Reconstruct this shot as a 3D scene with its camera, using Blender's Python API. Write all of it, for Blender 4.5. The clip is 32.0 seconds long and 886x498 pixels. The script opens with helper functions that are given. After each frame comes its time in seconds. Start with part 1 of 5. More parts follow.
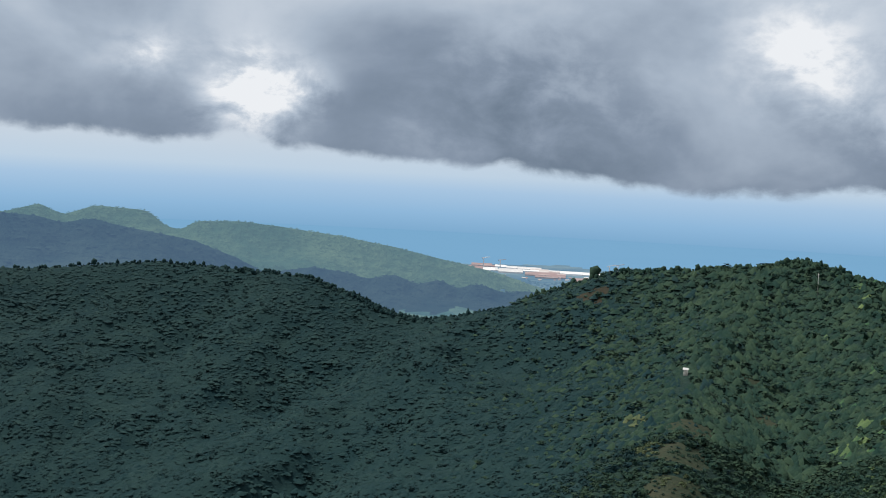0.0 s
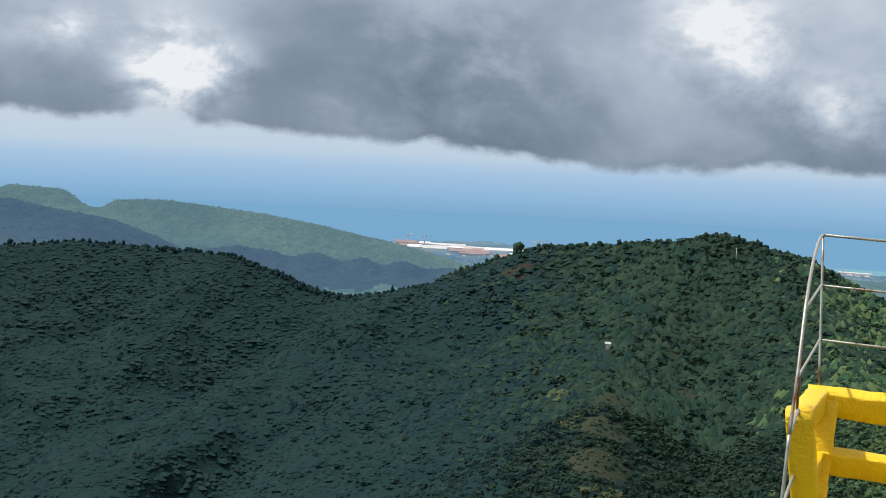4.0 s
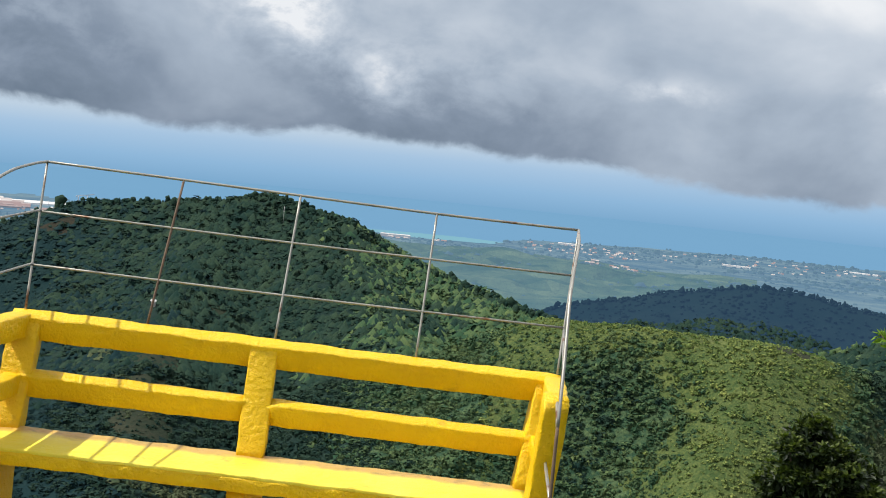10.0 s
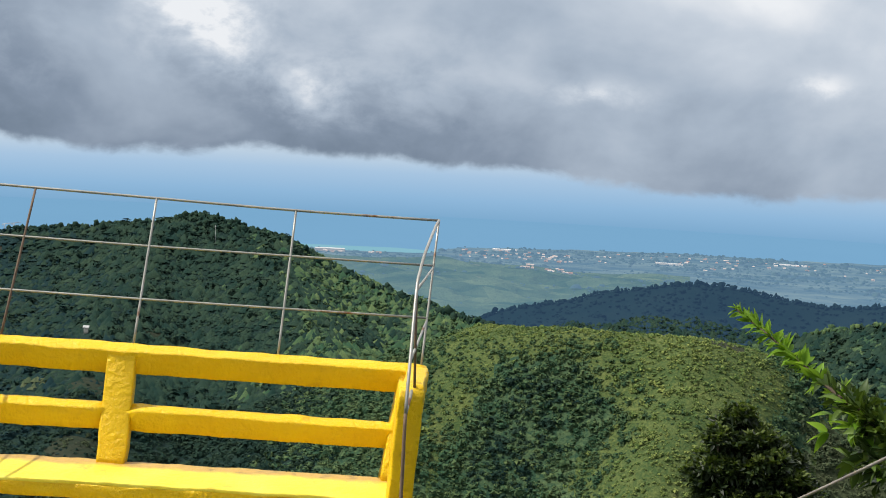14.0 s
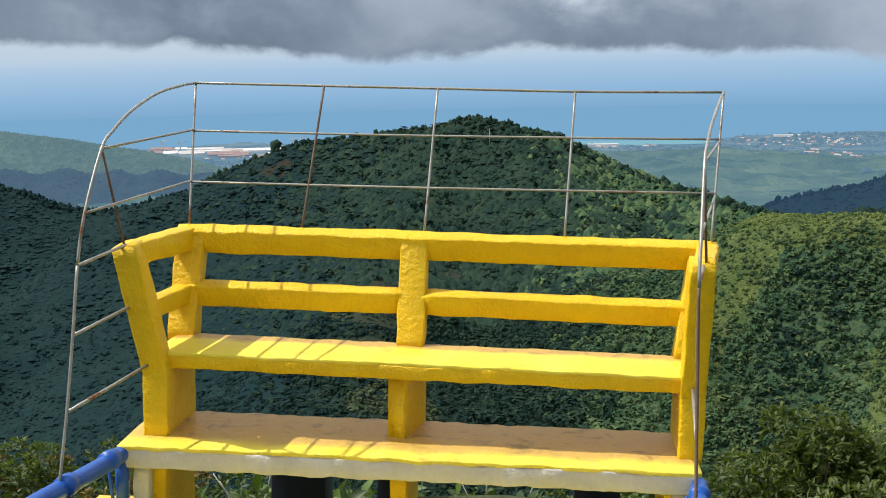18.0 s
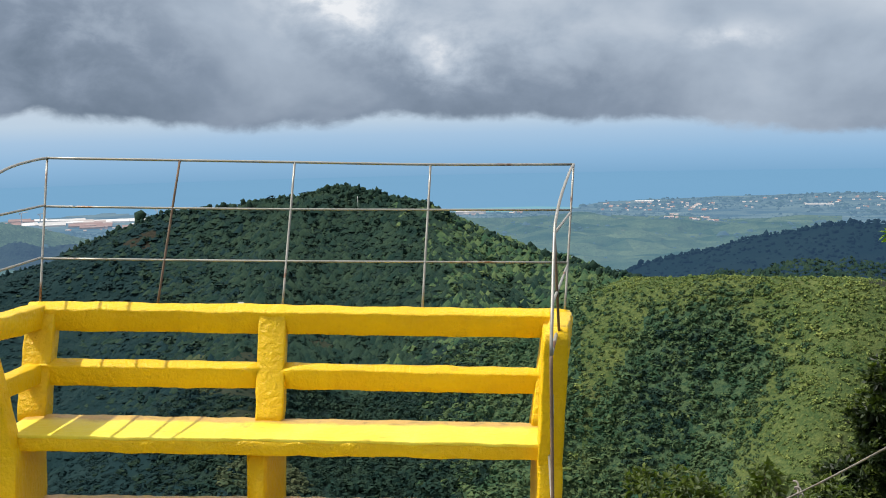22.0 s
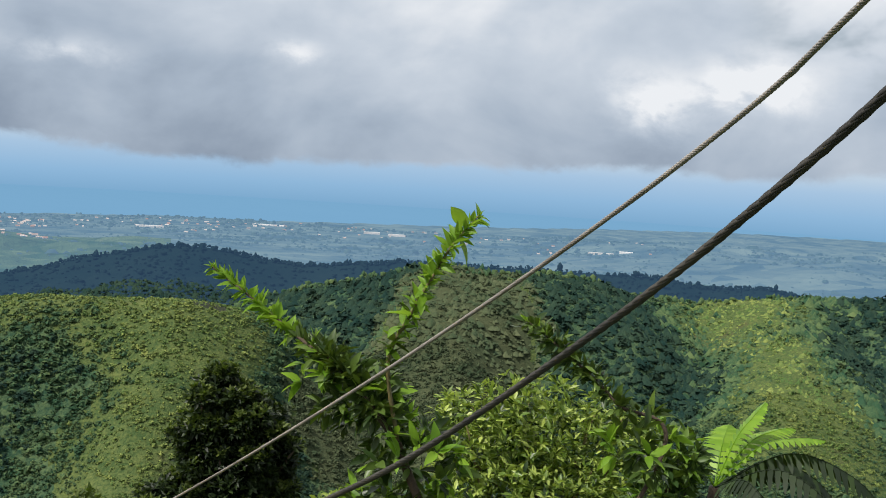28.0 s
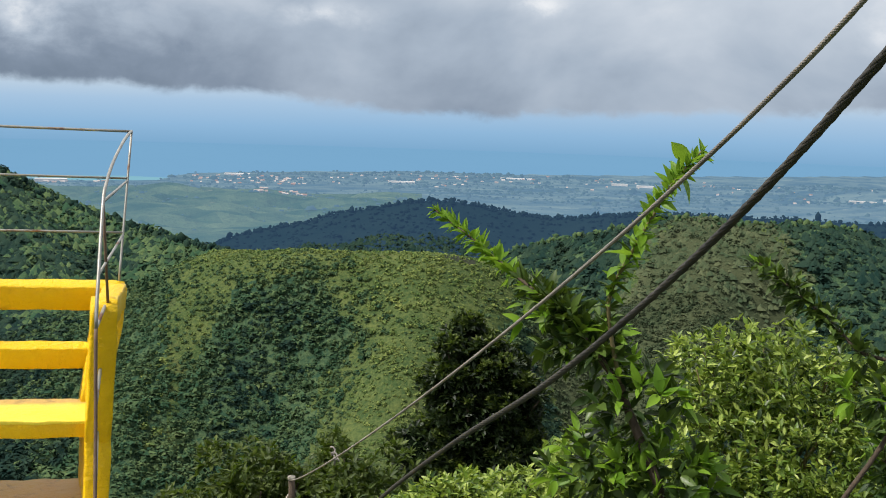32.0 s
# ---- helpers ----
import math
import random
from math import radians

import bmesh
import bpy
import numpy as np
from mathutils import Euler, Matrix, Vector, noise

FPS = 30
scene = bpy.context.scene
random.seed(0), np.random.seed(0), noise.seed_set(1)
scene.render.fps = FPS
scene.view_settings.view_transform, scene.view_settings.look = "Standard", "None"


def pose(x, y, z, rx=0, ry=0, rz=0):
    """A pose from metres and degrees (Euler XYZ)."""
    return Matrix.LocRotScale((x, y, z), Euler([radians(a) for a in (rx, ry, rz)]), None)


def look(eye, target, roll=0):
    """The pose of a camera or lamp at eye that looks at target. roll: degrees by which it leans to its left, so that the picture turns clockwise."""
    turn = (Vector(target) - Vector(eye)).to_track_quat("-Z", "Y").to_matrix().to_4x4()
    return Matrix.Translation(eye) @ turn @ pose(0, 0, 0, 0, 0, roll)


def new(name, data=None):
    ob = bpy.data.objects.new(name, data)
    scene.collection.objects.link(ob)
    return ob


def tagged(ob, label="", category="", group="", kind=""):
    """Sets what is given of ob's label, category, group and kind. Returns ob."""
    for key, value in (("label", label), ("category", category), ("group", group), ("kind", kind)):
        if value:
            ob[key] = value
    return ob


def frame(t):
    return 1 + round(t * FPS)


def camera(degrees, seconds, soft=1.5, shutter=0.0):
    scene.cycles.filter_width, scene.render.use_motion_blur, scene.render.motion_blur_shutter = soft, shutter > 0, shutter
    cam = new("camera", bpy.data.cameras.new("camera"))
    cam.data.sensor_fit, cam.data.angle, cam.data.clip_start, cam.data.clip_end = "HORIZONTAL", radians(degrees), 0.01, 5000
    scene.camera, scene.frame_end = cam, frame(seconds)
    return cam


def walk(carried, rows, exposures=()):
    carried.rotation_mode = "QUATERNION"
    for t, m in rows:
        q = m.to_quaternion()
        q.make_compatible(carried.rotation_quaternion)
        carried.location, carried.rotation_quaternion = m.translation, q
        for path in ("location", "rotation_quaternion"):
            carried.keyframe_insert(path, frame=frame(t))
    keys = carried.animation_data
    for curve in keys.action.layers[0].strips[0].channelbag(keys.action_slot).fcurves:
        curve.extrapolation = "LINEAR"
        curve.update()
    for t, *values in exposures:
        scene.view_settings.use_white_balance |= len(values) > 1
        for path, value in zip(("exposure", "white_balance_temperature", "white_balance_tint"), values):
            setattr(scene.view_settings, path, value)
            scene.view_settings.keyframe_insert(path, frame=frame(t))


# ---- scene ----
cam = camera(40.69, 32.0, soft=1.0)
PATH = [
    (0, -1.332, -5.455, 1.814, 86.69, -2.86, 21.11),
    (0.5, -1.359, -5.447, 1.811, 84.63, -2.90, 17.91),
    (1, -1.379, -5.434, 1.809, 83.25, -3.90, 16.48),
    (1.5, -1.371, -5.420, 1.809, 82.80, -3.40, 16.68),
    (2, -1.337, -5.412, 1.809, 82.83, -2.46, 19.58),
    (2.5, -1.302, -5.410, 1.810, 83.41, -2.65, 19.85),
    (4.5, -1.045, -5.368, 1.899, 86.87, -2.38, 14.36),
    (5, -0.986, -5.371, 1.895, 87.81, -2.60, 9.03),
    (5.5, -0.887, -5.384, 1.890, 87.75, -3.26, 2.54),
    (6, -0.739, -5.407, 1.885, 85.80, -3.25, -5.20),
    (6.6, -0.516, -5.415, 1.876, 87.76, -5.16, -20.38),
    (7, -0.378, -5.405, 1.865, 86.55, -4.56, -25.55),
    (7.5, -0.239, -5.401, 1.844, 84.74, -5.18, -23.28),
    (8, -0.126, -5.367, 1.829, 84.19, -5.05, -19.26),
    (8.5, -0.020, -5.281, 1.828, 84.81, -4.90, -17.80),
    (9, 0.093, -5.229, 1.832, 84.77, -4.60, -17.01),
    (9.5, 0.226, -5.248, 1.843, 85.34, -4.27, -7.96),
    (10, 0.360, -5.277, 1.856, 85.26, -5.53, -3.70),
    (10.5, 0.473, -5.283, 1.862, 86.09, -6.94, -2.71),
    (11, 0.563, -5.274, 1.862, 87.26, -7.59, 1.09),
    (11.5, 0.631, -5.273, 1.855, 86.88, -7.42, 1.25),
    (12, 0.679, -5.289, 1.846, 86.27, -6.72, -1.15),
    (12.5, 0.707, -5.311, 1.836, 86.20, -5.25, -4.06),
    (13, 0.720, -5.325, 1.827, 86.64, -3.69, -6.11),
    (13.5, 0.720, -5.328, 1.816, 85.54, -3.57, -8.29),
    (14, 0.709, -5.322, 1.804, 85.99, -3.07, -7.01),
    (14.5, 0.691, -5.314, 1.790, 86.50, -2.84, -0.95),
    (15, 0.677, -5.308, 1.778, 86.18, -2.21, 2.37),
    (15.5, 0.669, -5.306, 1.768, 85.75, -1.24, 3.80),
    (17.5, 0.670, -5.305, 1.722, 79.87, 1.72, 5.04),
    (18, 0.673, -5.304, 1.727, 80.87, 1.17, 5.74),
    (18.5, 0.674, -5.305, 1.735, 81.59, 1.34, 6.46),
    (19, 0.676, -5.308, 1.743, 82.73, 0.70, 5.78),
    (19.5, 0.682, -5.309, 1.747, 84.19, 0.38, 5.21),
    (20, 0.691, -5.310, 1.748, 84.45, 0.74, 3.54),
    (20.5, 0.701, -5.312, 1.748, 84.47, 0.83, 1.92),
    (21, 0.711, -5.314, 1.747, 83.68, 0.45, -0.29),
    (21.5, 0.720, -5.320, 1.747, 83.77, 0.77, -0.43),
    (22, 0.728, -5.340, 1.749, 83.99, 1.31, -0.57),
    (22.5, 0.729, -5.362, 1.760, 83.91, 0.28, -5.46),
    (23, 0.720, -5.383, 1.772, 84.06, -0.90, -10.50),
    (23.5, 0.728, -5.362, 1.780, 85.00, -2.34, -15.56),
    (24, 0.735, -5.335, 1.784, 85.85, -4.41, -21.72),
    (24.5, 0.728, -5.345, 1.781, 86.16, -6.54, -27.37),
    (25, 0.708, -5.364, 1.774, 86.03, -5.99, -30.60),
    (25.5, 0.724, -5.346, 1.770, 85.98, -5.59, -31.50),
    (27.5, 0.726, -5.345, 1.793, 86.47, -4.42, -30.92),
    (28, 0.730, -5.339, 1.795, 85.61, -3.69, -31.58),
    (28.5, 0.710, -5.360, 1.797, 84.13, -4.71, -33.92),
    (29, 0.709, -5.362, 1.798, 82.26, -4.51, -30.35),
    (29.5, 0.746, -5.333, 1.784, 83.72, -3.02, -20.52),
    (30, 0.791, -5.311, 1.767, 85.58, -2.62, -18.34),
    (30.5, 0.832, -5.293, 1.763, 84.46, -3.04, -16.90),
    (31, 0.855, -5.296, 1.757, 83.68, -2.23, -18.37),
    (31.5, 0.864, -5.318, 1.749, 83.57, -3.06, -19.01),
    (32, 0.866, -5.343, 1.741, 82.78, -1.85, -19.85),
]
walk(cam, [(t, pose(x, y, z, rx, ry, rz)) for t, x, y, z, rx, ry, rz in PATH], exposures=[(0, 0.0), (32, 0.0)])

EYE = Vector((0.71, -5.35, 1.78))
SEA = -213.0
BENCH = pose(0, 0, 0, 0, 2.3, 0)   # tilt chosen so bench and level coast both fit the camera's view


def polar(az, r, el):
    """A place by compass angle to the right of +y, level distance and elevation from the viewpoint."""
    a = radians(az)
    return Vector((EYE.x + r * math.sin(a), EYE.y + r * math.cos(a), EYE.z + r * math.tan(radians(el))))


# ---------------------------------------------------------------- world and sun
class Nodes:
    """Short hand for building a node tree."""

    def __init__(self, tree):
        self.tree = tree

    def node(self, kind, **values):
        n = self.tree.nodes.new(kind)
        for key, value in values.items():
            n.inputs[key].default_value = value
        return n

    def link(self, a, b):
        self.tree.links.new(a, b)

    def math(self, op, a, b=0.0, c=0.0, clamp=False):
        n = self.tree.nodes.new("ShaderNodeMath")
        n.operation, n.use_clamp = op, clamp
        for i, v in enumerate((a, b, c)):
            if isinstance(v, (int, float)):
                n.inputs[i].default_value = v
            else:
                self.link(v, n.inputs[i])
        return n.outputs[0]

    def mix(self, fac, a, b):
        n = self.tree.nodes.new("ShaderNodeMix")
        n.data_type = "RGBA"
        for i, v in ((0, fac), (6, a), (7, b)):
            if isinstance(v, (int, float)):
                n.inputs[i].default_value = v
            elif isinstance(v, tuple):
                n.inputs[i].default_value = (*v, 1)
            else:
                self.link(v, n.inputs[i])
        return n.outputs[2]

    def ramp(self, fac, stops):
        n = self.tree.nodes.new("ShaderNodeValToRGB")
        while len(n.color_ramp.elements) < len(stops):
            n.color_ramp.elements.new(0.5)
        for e, (p, c) in zip(n.color_ramp.elements, stops):
            e.position, e.color = p, (*c, 1)
        self.link(fac, n.inputs[0])
        return n.outputs[0]

    def noise(self, vec, scale, detail=4.0, rough=0.55, distort=0.0):
        n = self.node("ShaderNodeTexNoise", Scale=scale, Detail=detail, Roughness=rough, Distortion=distort)
        if vec is not None:
            self.link(vec, n.inputs["Vector"])
        return n.outputs["Fac"]

    def step(self, v, lo, hi):
        n = self.tree.nodes.new("ShaderNodeMapRange")
        n.interpolation_type = "SMOOTHSTEP"
        self.link(v, n.inputs[0])
        n.inputs[1].default_value, n.inputs[2].default_value = lo, hi
        return n.outputs[0]


SUN_ELEVATION, SUN_AZIMUTH = 55.0, -87.0     # high, from the left along the bench
world = bpy.data.worlds.new("sky")
scene.world = world
world.use_nodes = True
world.node_tree.nodes.clear()
W = Nodes(world.node_tree)
sky = W.tree.nodes.new("ShaderNodeTexSky")
sky.sky_type, sky.sun_disc = "NISHITA", False
sky.sun_elevation, sky.sun_rotation = radians(SUN_ELEVATION), radians(SUN_AZIMUTH)
sky.air_density, sky.dust_density = 1.0, 2.0
where = W.tree.nodes.new("ShaderNodeTexCoord").outputs["Generated"]
sep = W.tree.nodes.new("ShaderNodeSeparateXYZ")
W.link(where, sep.inputs[0])
az = W.math("MULTIPLY", W.math("ARCTAN2", sep.outputs[0], sep.outputs[1]), 57.2958)
el = W.math("MULTIPLY", W.math("ARCSINE", sep.outputs[2]), 57.2958)


def sky_vec(sx, sy):
    n = W.tree.nodes.new("ShaderNodeCombineXYZ")
    W.link(W.math("MULTIPLY", az, sx), n.inputs[0])
    W.link(W.math("MULTIPLY", el, sy), n.inputs[1])
    return n.outputs[0]


billow = W.noise(sky_vec(0.11, 0.17), 1.0, 5.0, 0.50, 0.25)
wisps = W.noise(sky_vec(0.34, 0.50), 1.0, 6.0, 0.60, 0.2)
# the hazy band over the sea, pale under the cloud and bluer towards the water
haze = W.ramp(W.math("MULTIPLY_ADD", el, 0.125, 0.5), [
    (0.0, (0.170, 0.345, 0.535)), (0.16, (0.190, 0.385, 0.60)), (0.30, (0.275, 0.475, 0.70)), (0.44, (0.385, 0.555, 0.75)), (0.53, (0.51, 0.635, 0.765)), (0.70, (0.58, 0.66, 0.75))])
# the cloud deck: its lower rim hangs close to the horizon
RIM = [(-180, 0.5), (-60, 1.5), (-41.5, 1.6), (-38.6, 1.4), (-33.3, 1.3), (-32.2, 1.35), (-31.0, 1.7), (-29.7, 1.5), (-28, 1.1), (-23.4, 0.8), (-18, 0.75), (-12.6, 0.2), (-7.9, -0.2), (-0.8, 0.4),
       (6.6, 0.0), (12, -0.1), (17.4, -0.85), (22, -0.8), (28, -0.55), (35, -0.35), (42.7, 0.1), (45.4, -0.4), (52, 0.4), (70, 0.6), (180, 0.5)]
rim = W.ramp(W.math("MULTIPLY_ADD", az, 1 / 360, 0.5), [((a0 + 180) / 360, ((e0 + 4) / 10,) * 3) for a0, e0 in RIM])
rim = W.math("MULTIPLY_ADD", rim, 10.0, -4.0)
rim = W.math("ADD", rim, W.math("MULTIPLY_ADD", wisps, 1.5, -0.75))
over = W.math("SUBTRACT", el, rim)
deck = W.step(over, -0.22, 0.34)
tone = W.math("ADD", W.math("MULTIPLY", over, 0.05), W.math("MULTIPLY_ADD", billow, 1.0, -0.31))
tone = W.math("ADD", tone, W.math("MULTIPLY_ADD", wisps, 0.19, -0.095))
tone = W.math("ADD", tone, W.math("MULTIPLY", W.step(az, 0.0, 32.0), 0.26))
tone = W.math("ADD", tone, W.math("MULTIPLY", W.step(el, 9.0, 28.0), 0.75))
# thin places where the sunlit upper cloud shows through
for a0, e0, wa, we, k in ((-30.6, 3.4, 1.7, 2.6, 0.72), (-35.0, 5.5, 1.5, 0.9, 0.4), (-28.2, 4.2, 1.3, 1.2, 0.5), (-5.2, 6.9, 2.8, 2.0, 0.42), (-3.4, 5.2, 1.6, 1.6, 0.25),
                          (0.4, 3.4, 1.7, 1.2, 0.34), (14.2, 3.9, 1.8, 0.5, 0.3), (24.2, 4.6, 1.2, 0.5, 0.25), (41.2, 3.2, 1.7, 1.3, 0.36), (46.0, 4.2, 2.2, 1.1, 0.48), (-17.0, 4.0, 6.5, 4.0, -0.24), (4.0, 3.6, 5.0, 3.0, 0.14)):
    da = W.math("DIVIDE", W.math("SUBTRACT", W.math("MULTIPLY_ADD", billow, 3.0, az), a0 + 1.5), wa)
    de = W.math("DIVIDE", W.math("SUBTRACT", W.math("MULTIPLY_ADD", wisps, 1.6, el), e0 + 0.8), we)
    d2 = W.math("ADD", W.math("MULTIPLY", da, da), W.math("MULTIPLY", de, de))
    glow = W.math("EXPONENT", W.math("MULTIPLY", d2, -0.8))
    glow = W.math("MULTIPLY", glow, W.math("MULTIPLY_ADD", W.step(wisps, 0.30, 0.66), 1.1, 0.35))
    tone = W.math("ADD", tone, W.math("MULTIPLY", glow, k))
cloud = W.ramp(tone, [(0.0, (0.15, 0.20, 0.27)), (0.25, (0.235, 0.295, 0.385)), (0.5, (0.395, 0.47, 0.57)), (0.75, (0.565, 0.63, 0.715)), (1.0, (0.84, 0.865, 0.90))])
blue = W.math("MULTIPLY", W.step(az, 44.0, 50.0), W.math("MULTIPLY", W.step(el, 3.6, 6.0), W.step(billow, 0.56, 0.40)))
clear = W.tree.nodes.new("ShaderNodeVectorMath")
clear.operation = "SCALE"
clear.inputs[3].default_value = 0.075
W.link(sky.outputs[0], clear.inputs[0])
cloud = W.mix(blue, cloud, clear.outputs[0])
dome = W.mix(deck, haze, cloud)
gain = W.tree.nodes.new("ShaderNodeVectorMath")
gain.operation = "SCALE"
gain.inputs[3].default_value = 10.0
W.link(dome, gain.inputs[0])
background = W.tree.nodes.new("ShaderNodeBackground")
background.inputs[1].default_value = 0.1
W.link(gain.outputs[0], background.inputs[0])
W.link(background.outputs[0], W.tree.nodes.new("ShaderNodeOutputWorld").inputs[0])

lamp = bpy.data.lights.new("sun", "SUN")
lamp.energy, lamp.angle, lamp.color = 4.6, radians(0.6), (1.0, 0.955, 0.87)
sun = new("sun", lamp)
a, e = radians(SUN_AZIMUTH), radians(SUN_ELEVATION)
sun.matrix_world = look((math.sin(a) * math.cos(e) * 50, math.cos(a) * math.cos(e) * 50, math.sin(e) * 50), (0, 0, 0))


# ---------------------------------------------------------------- materials
def surface(name, dark, light, scale=3.0, fine=30.0, rough=0.8, metal=0.0, bump=0.3, depth=0.02, island=0.0, obj=0.0, stain=None, stain_scale=1.2,
            stain_at=(0.55, 0.75), cells=0.0, glow=None, clear=0.0, coords="Object", spec=0.5, speckle=0.6):
    """A procedural surface: two scales of noise between two colours, an optional stain or wear colour, relief, and haze
    as emission.
    """
    m = bpy.data.materials.new(name)
    m.use_nodes = True
    n = Nodes(m.node_tree)
    bsdf = n.tree.nodes["Principled BSDF"]
    vec = n.tree.nodes.new("ShaderNodeTexCoord").outputs[coords]
    coarse, grain = n.noise(vec, scale, 4.0, 0.6), n.noise(vec, fine, 5.0, 0.6)
    f = n.math("ADD", n.math("MULTIPLY_ADD", coarse, 1.5, -0.45), n.math("MULTIPLY_ADD", grain, speckle, -speckle / 2))
    if cells:
        v = n.node("ShaderNodeTexVoronoi", Scale=cells)
        n.link(vec, v.inputs["Vector"])
        split = n.tree.nodes.new("ShaderNodeSeparateColor")
        n.link(v.outputs["Color"], split.inputs[0])
        f = n.math("ADD", f, n.math("MULTIPLY_ADD", split.outputs[0], 0.5, -0.25))
    if island:
        f = n.math("ADD", f, n.math("MULTIPLY_ADD", n.tree.nodes.new("ShaderNodeNewGeometry").outputs["Random Per Island"], island, -island / 2))
    if obj:
        f = n.math("ADD", f, n.math("MULTIPLY_ADD", n.tree.nodes.new("ShaderNodeObjectInfo").outputs["Random"], obj, -obj / 2))
    colour = n.mix(n.math("ADD", f, 0.0, clamp=True), dark, light)
    if stain:
        colour = n.mix(n.step(n.noise(vec, stain_scale, 6.0, 0.65), *stain_at), colour, stain)
    n.link(colour, bsdf.inputs["Base Color"])
    bsdf.inputs["Metallic"].default_value = metal
    n.link(n.math("MULTIPLY_ADD", grain, 0.25, rough - 0.12, clamp=True), bsdf.inputs["Roughness"])
    bsdf.inputs["Coat Weight"].default_value = clear
    bsdf.inputs["Specular IOR Level"].default_value = spec
    if bump:
        b = n.node("ShaderNodeBump", Strength=bump, Distance=depth)
        n.link(n.math("ADD", grain, coarse), b.inputs["Height"])
        n.link(b.outputs[0], bsdf.inputs["Normal"])
    # emission stands in for the haze over far land, sea and buildings
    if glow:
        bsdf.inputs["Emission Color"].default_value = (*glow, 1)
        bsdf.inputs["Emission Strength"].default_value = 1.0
    return m


def leafy(name, dark, light, rough=0.5, translucent=0.25, tint=(0.25, 0.40, 0.03), scale=0.6):
    """Leaves: varied leaf by leaf, letting some light through."""
    m = surface(name, dark, light, scale=scale, fine=14.0, rough=rough, bump=0.15, depth=0.004, island=1.1, spec=0.3)
    n = Nodes(m.node_tree)
    bsdf = n.tree.nodes["Principled BSDF"]
    t = n.node("ShaderNodeBsdfTranslucent", Color=(*tint, 1))
    mixer = n.tree.nodes.new("ShaderNodeMixShader")
    mixer.inputs[0].default_value = translucent
    out = n.tree.nodes["Material Output"]
    n.link(bsdf.outputs[0], mixer.inputs[1])
    n.link(t.outputs[0], mixer.inputs[2])
    n.link(mixer.outputs[0], out.inputs[0])
    return m


YELLOW = surface("yellow_paint", (0.79, 0.485, 0.002), (0.90, 0.61, 0.004), scale=5.0, fine=42.0, rough=0.42, bump=0.9, depth=0.014, stain=(0.66, 0.40, 0.006), stain_scale=7.0, stain_at=(0.60, 0.76), spec=0.4)


def worn(name, lo, hi):
    """Yellow paint rubbed through to brown towards the back of a slab; sunlit paleness and back shade are put into the
    colours too.
    """
    m = surface(name, (0.84, 0.67, 0.055), (0.91, 0.80, 0.14), scale=3.0, fine=30.0, rough=0.45, bump=0.7, depth=0.012, stain=(0.60, 0.40, 0.06), stain_scale=4.0, stain_at=(0.60, 0.72), spec=0.3)
    n = Nodes(m.node_tree)
    bsdf = n.tree.nodes["Principled BSDF"]
    vec = n.tree.nodes.new("ShaderNodeTexCoord").outputs["Object"]
    axis = n.tree.nodes.new("ShaderNodeSeparateXYZ")
    n.link(vec, axis.inputs[0])
    f = n.step(n.math("ADD", axis.outputs[1], n.math("MULTIPLY_ADD", n.noise(vec, 6.0, 6.0, 0.6), 0.16, -0.08)), lo, hi)
    rubbed = n.mix(n.step(n.noise(vec, 9.0, 6.0, 0.7, 0.6), 0.50, 0.72), (0.56, 0.33, 0.085), (0.23, 0.12, 0.045))
    colour = n.mix(n.math("MULTIPLY", f, 0.88), bsdf.inputs["Base Color"].links[0].from_socket, rubbed)
    n.link(colour, bsdf.inputs["Base Color"])
    return m


LIT_WORN_SEAT, LIT_WORN_SLAB = worn("lit_yellow_seat_paint", -0.275, -0.215), worn("lit_yellow_slab_paint", -0.66, -0.55)
BARE = surface("whitewashed_concrete", (0.55, 0.52, 0.48), (0.74, 0.71, 0.67), scale=6.0, fine=50.0, rough=0.9, bump=0.5, depth=0.01)
STEEL = surface("galvanised_rod", (0.30, 0.29, 0.26), (0.52, 0.50, 0.46), scale=8.0, fine=60.0, rough=0.48, metal=0.6, bump=0.1, depth=0.002, stain=(0.20, 0.085, 0.035), stain_scale=3.2, stain_at=(0.57, 0.66))
RUST = surface("rusted_rod", (0.11, 0.070, 0.048), (0.25, 0.17, 0.115), scale=12.0, fine=80.0, rough=0.85, bump=0.3, depth=0.002)
BLUE = surface("blue_paint", (0.008, 0.072, 0.36), (0.015, 0.12, 0.48), scale=5.0, fine=40.0, rough=0.38, bump=0.3, depth=0.006)
NAVY = surface("navy_paint", (0.006, 0.010, 0.022), (0.012, 0.02, 0.045), scale=3.0, fine=30.0, rough=0.6, bump=0.2)
WIRE = surface("wire_rope_steel", (0.19, 0.165, 0.145), (0.44, 0.40, 0.36), scale=9.0, fine=90.0, rough=0.6, metal=0.2, bump=0.2, depth=0.001)
BLACKWIRE = surface("weathered_black_cable", (0.020, 0.019, 0.018), (0.10, 0.088, 0.07), scale=3.0, fine=80.0, rough=0.75, metal=0.1, bump=0.3, depth=0.001)
BARK = surface("bark", (0.045, 0.030, 0.020), (0.13, 0.095, 0.065), scale=7.0, fine=50.0, rough=0.9, bump=0.6, depth=0.01)
TWIG = surface("young_twig", (0.10, 0.085, 0.03), (0.22, 0.17, 0.07), scale=9.0, fine=50.0, rough=0.7, bump=0.3, depth=0.003)
DRYTWIG = surface("bleached_twig", (0.38, 0.34, 0.28), (0.55, 0.50, 0.43), scale=9.0, fine=50.0, rough=0.9, bump=0.3, depth=0.003)
YOUNGLEAF = leafy("young_leaf", (0.085, 0.18, 0.012), (0.26, 0.42, 0.04), rough=0.46, translucent=0.35, tint=(0.32, 0.52, 0.04))
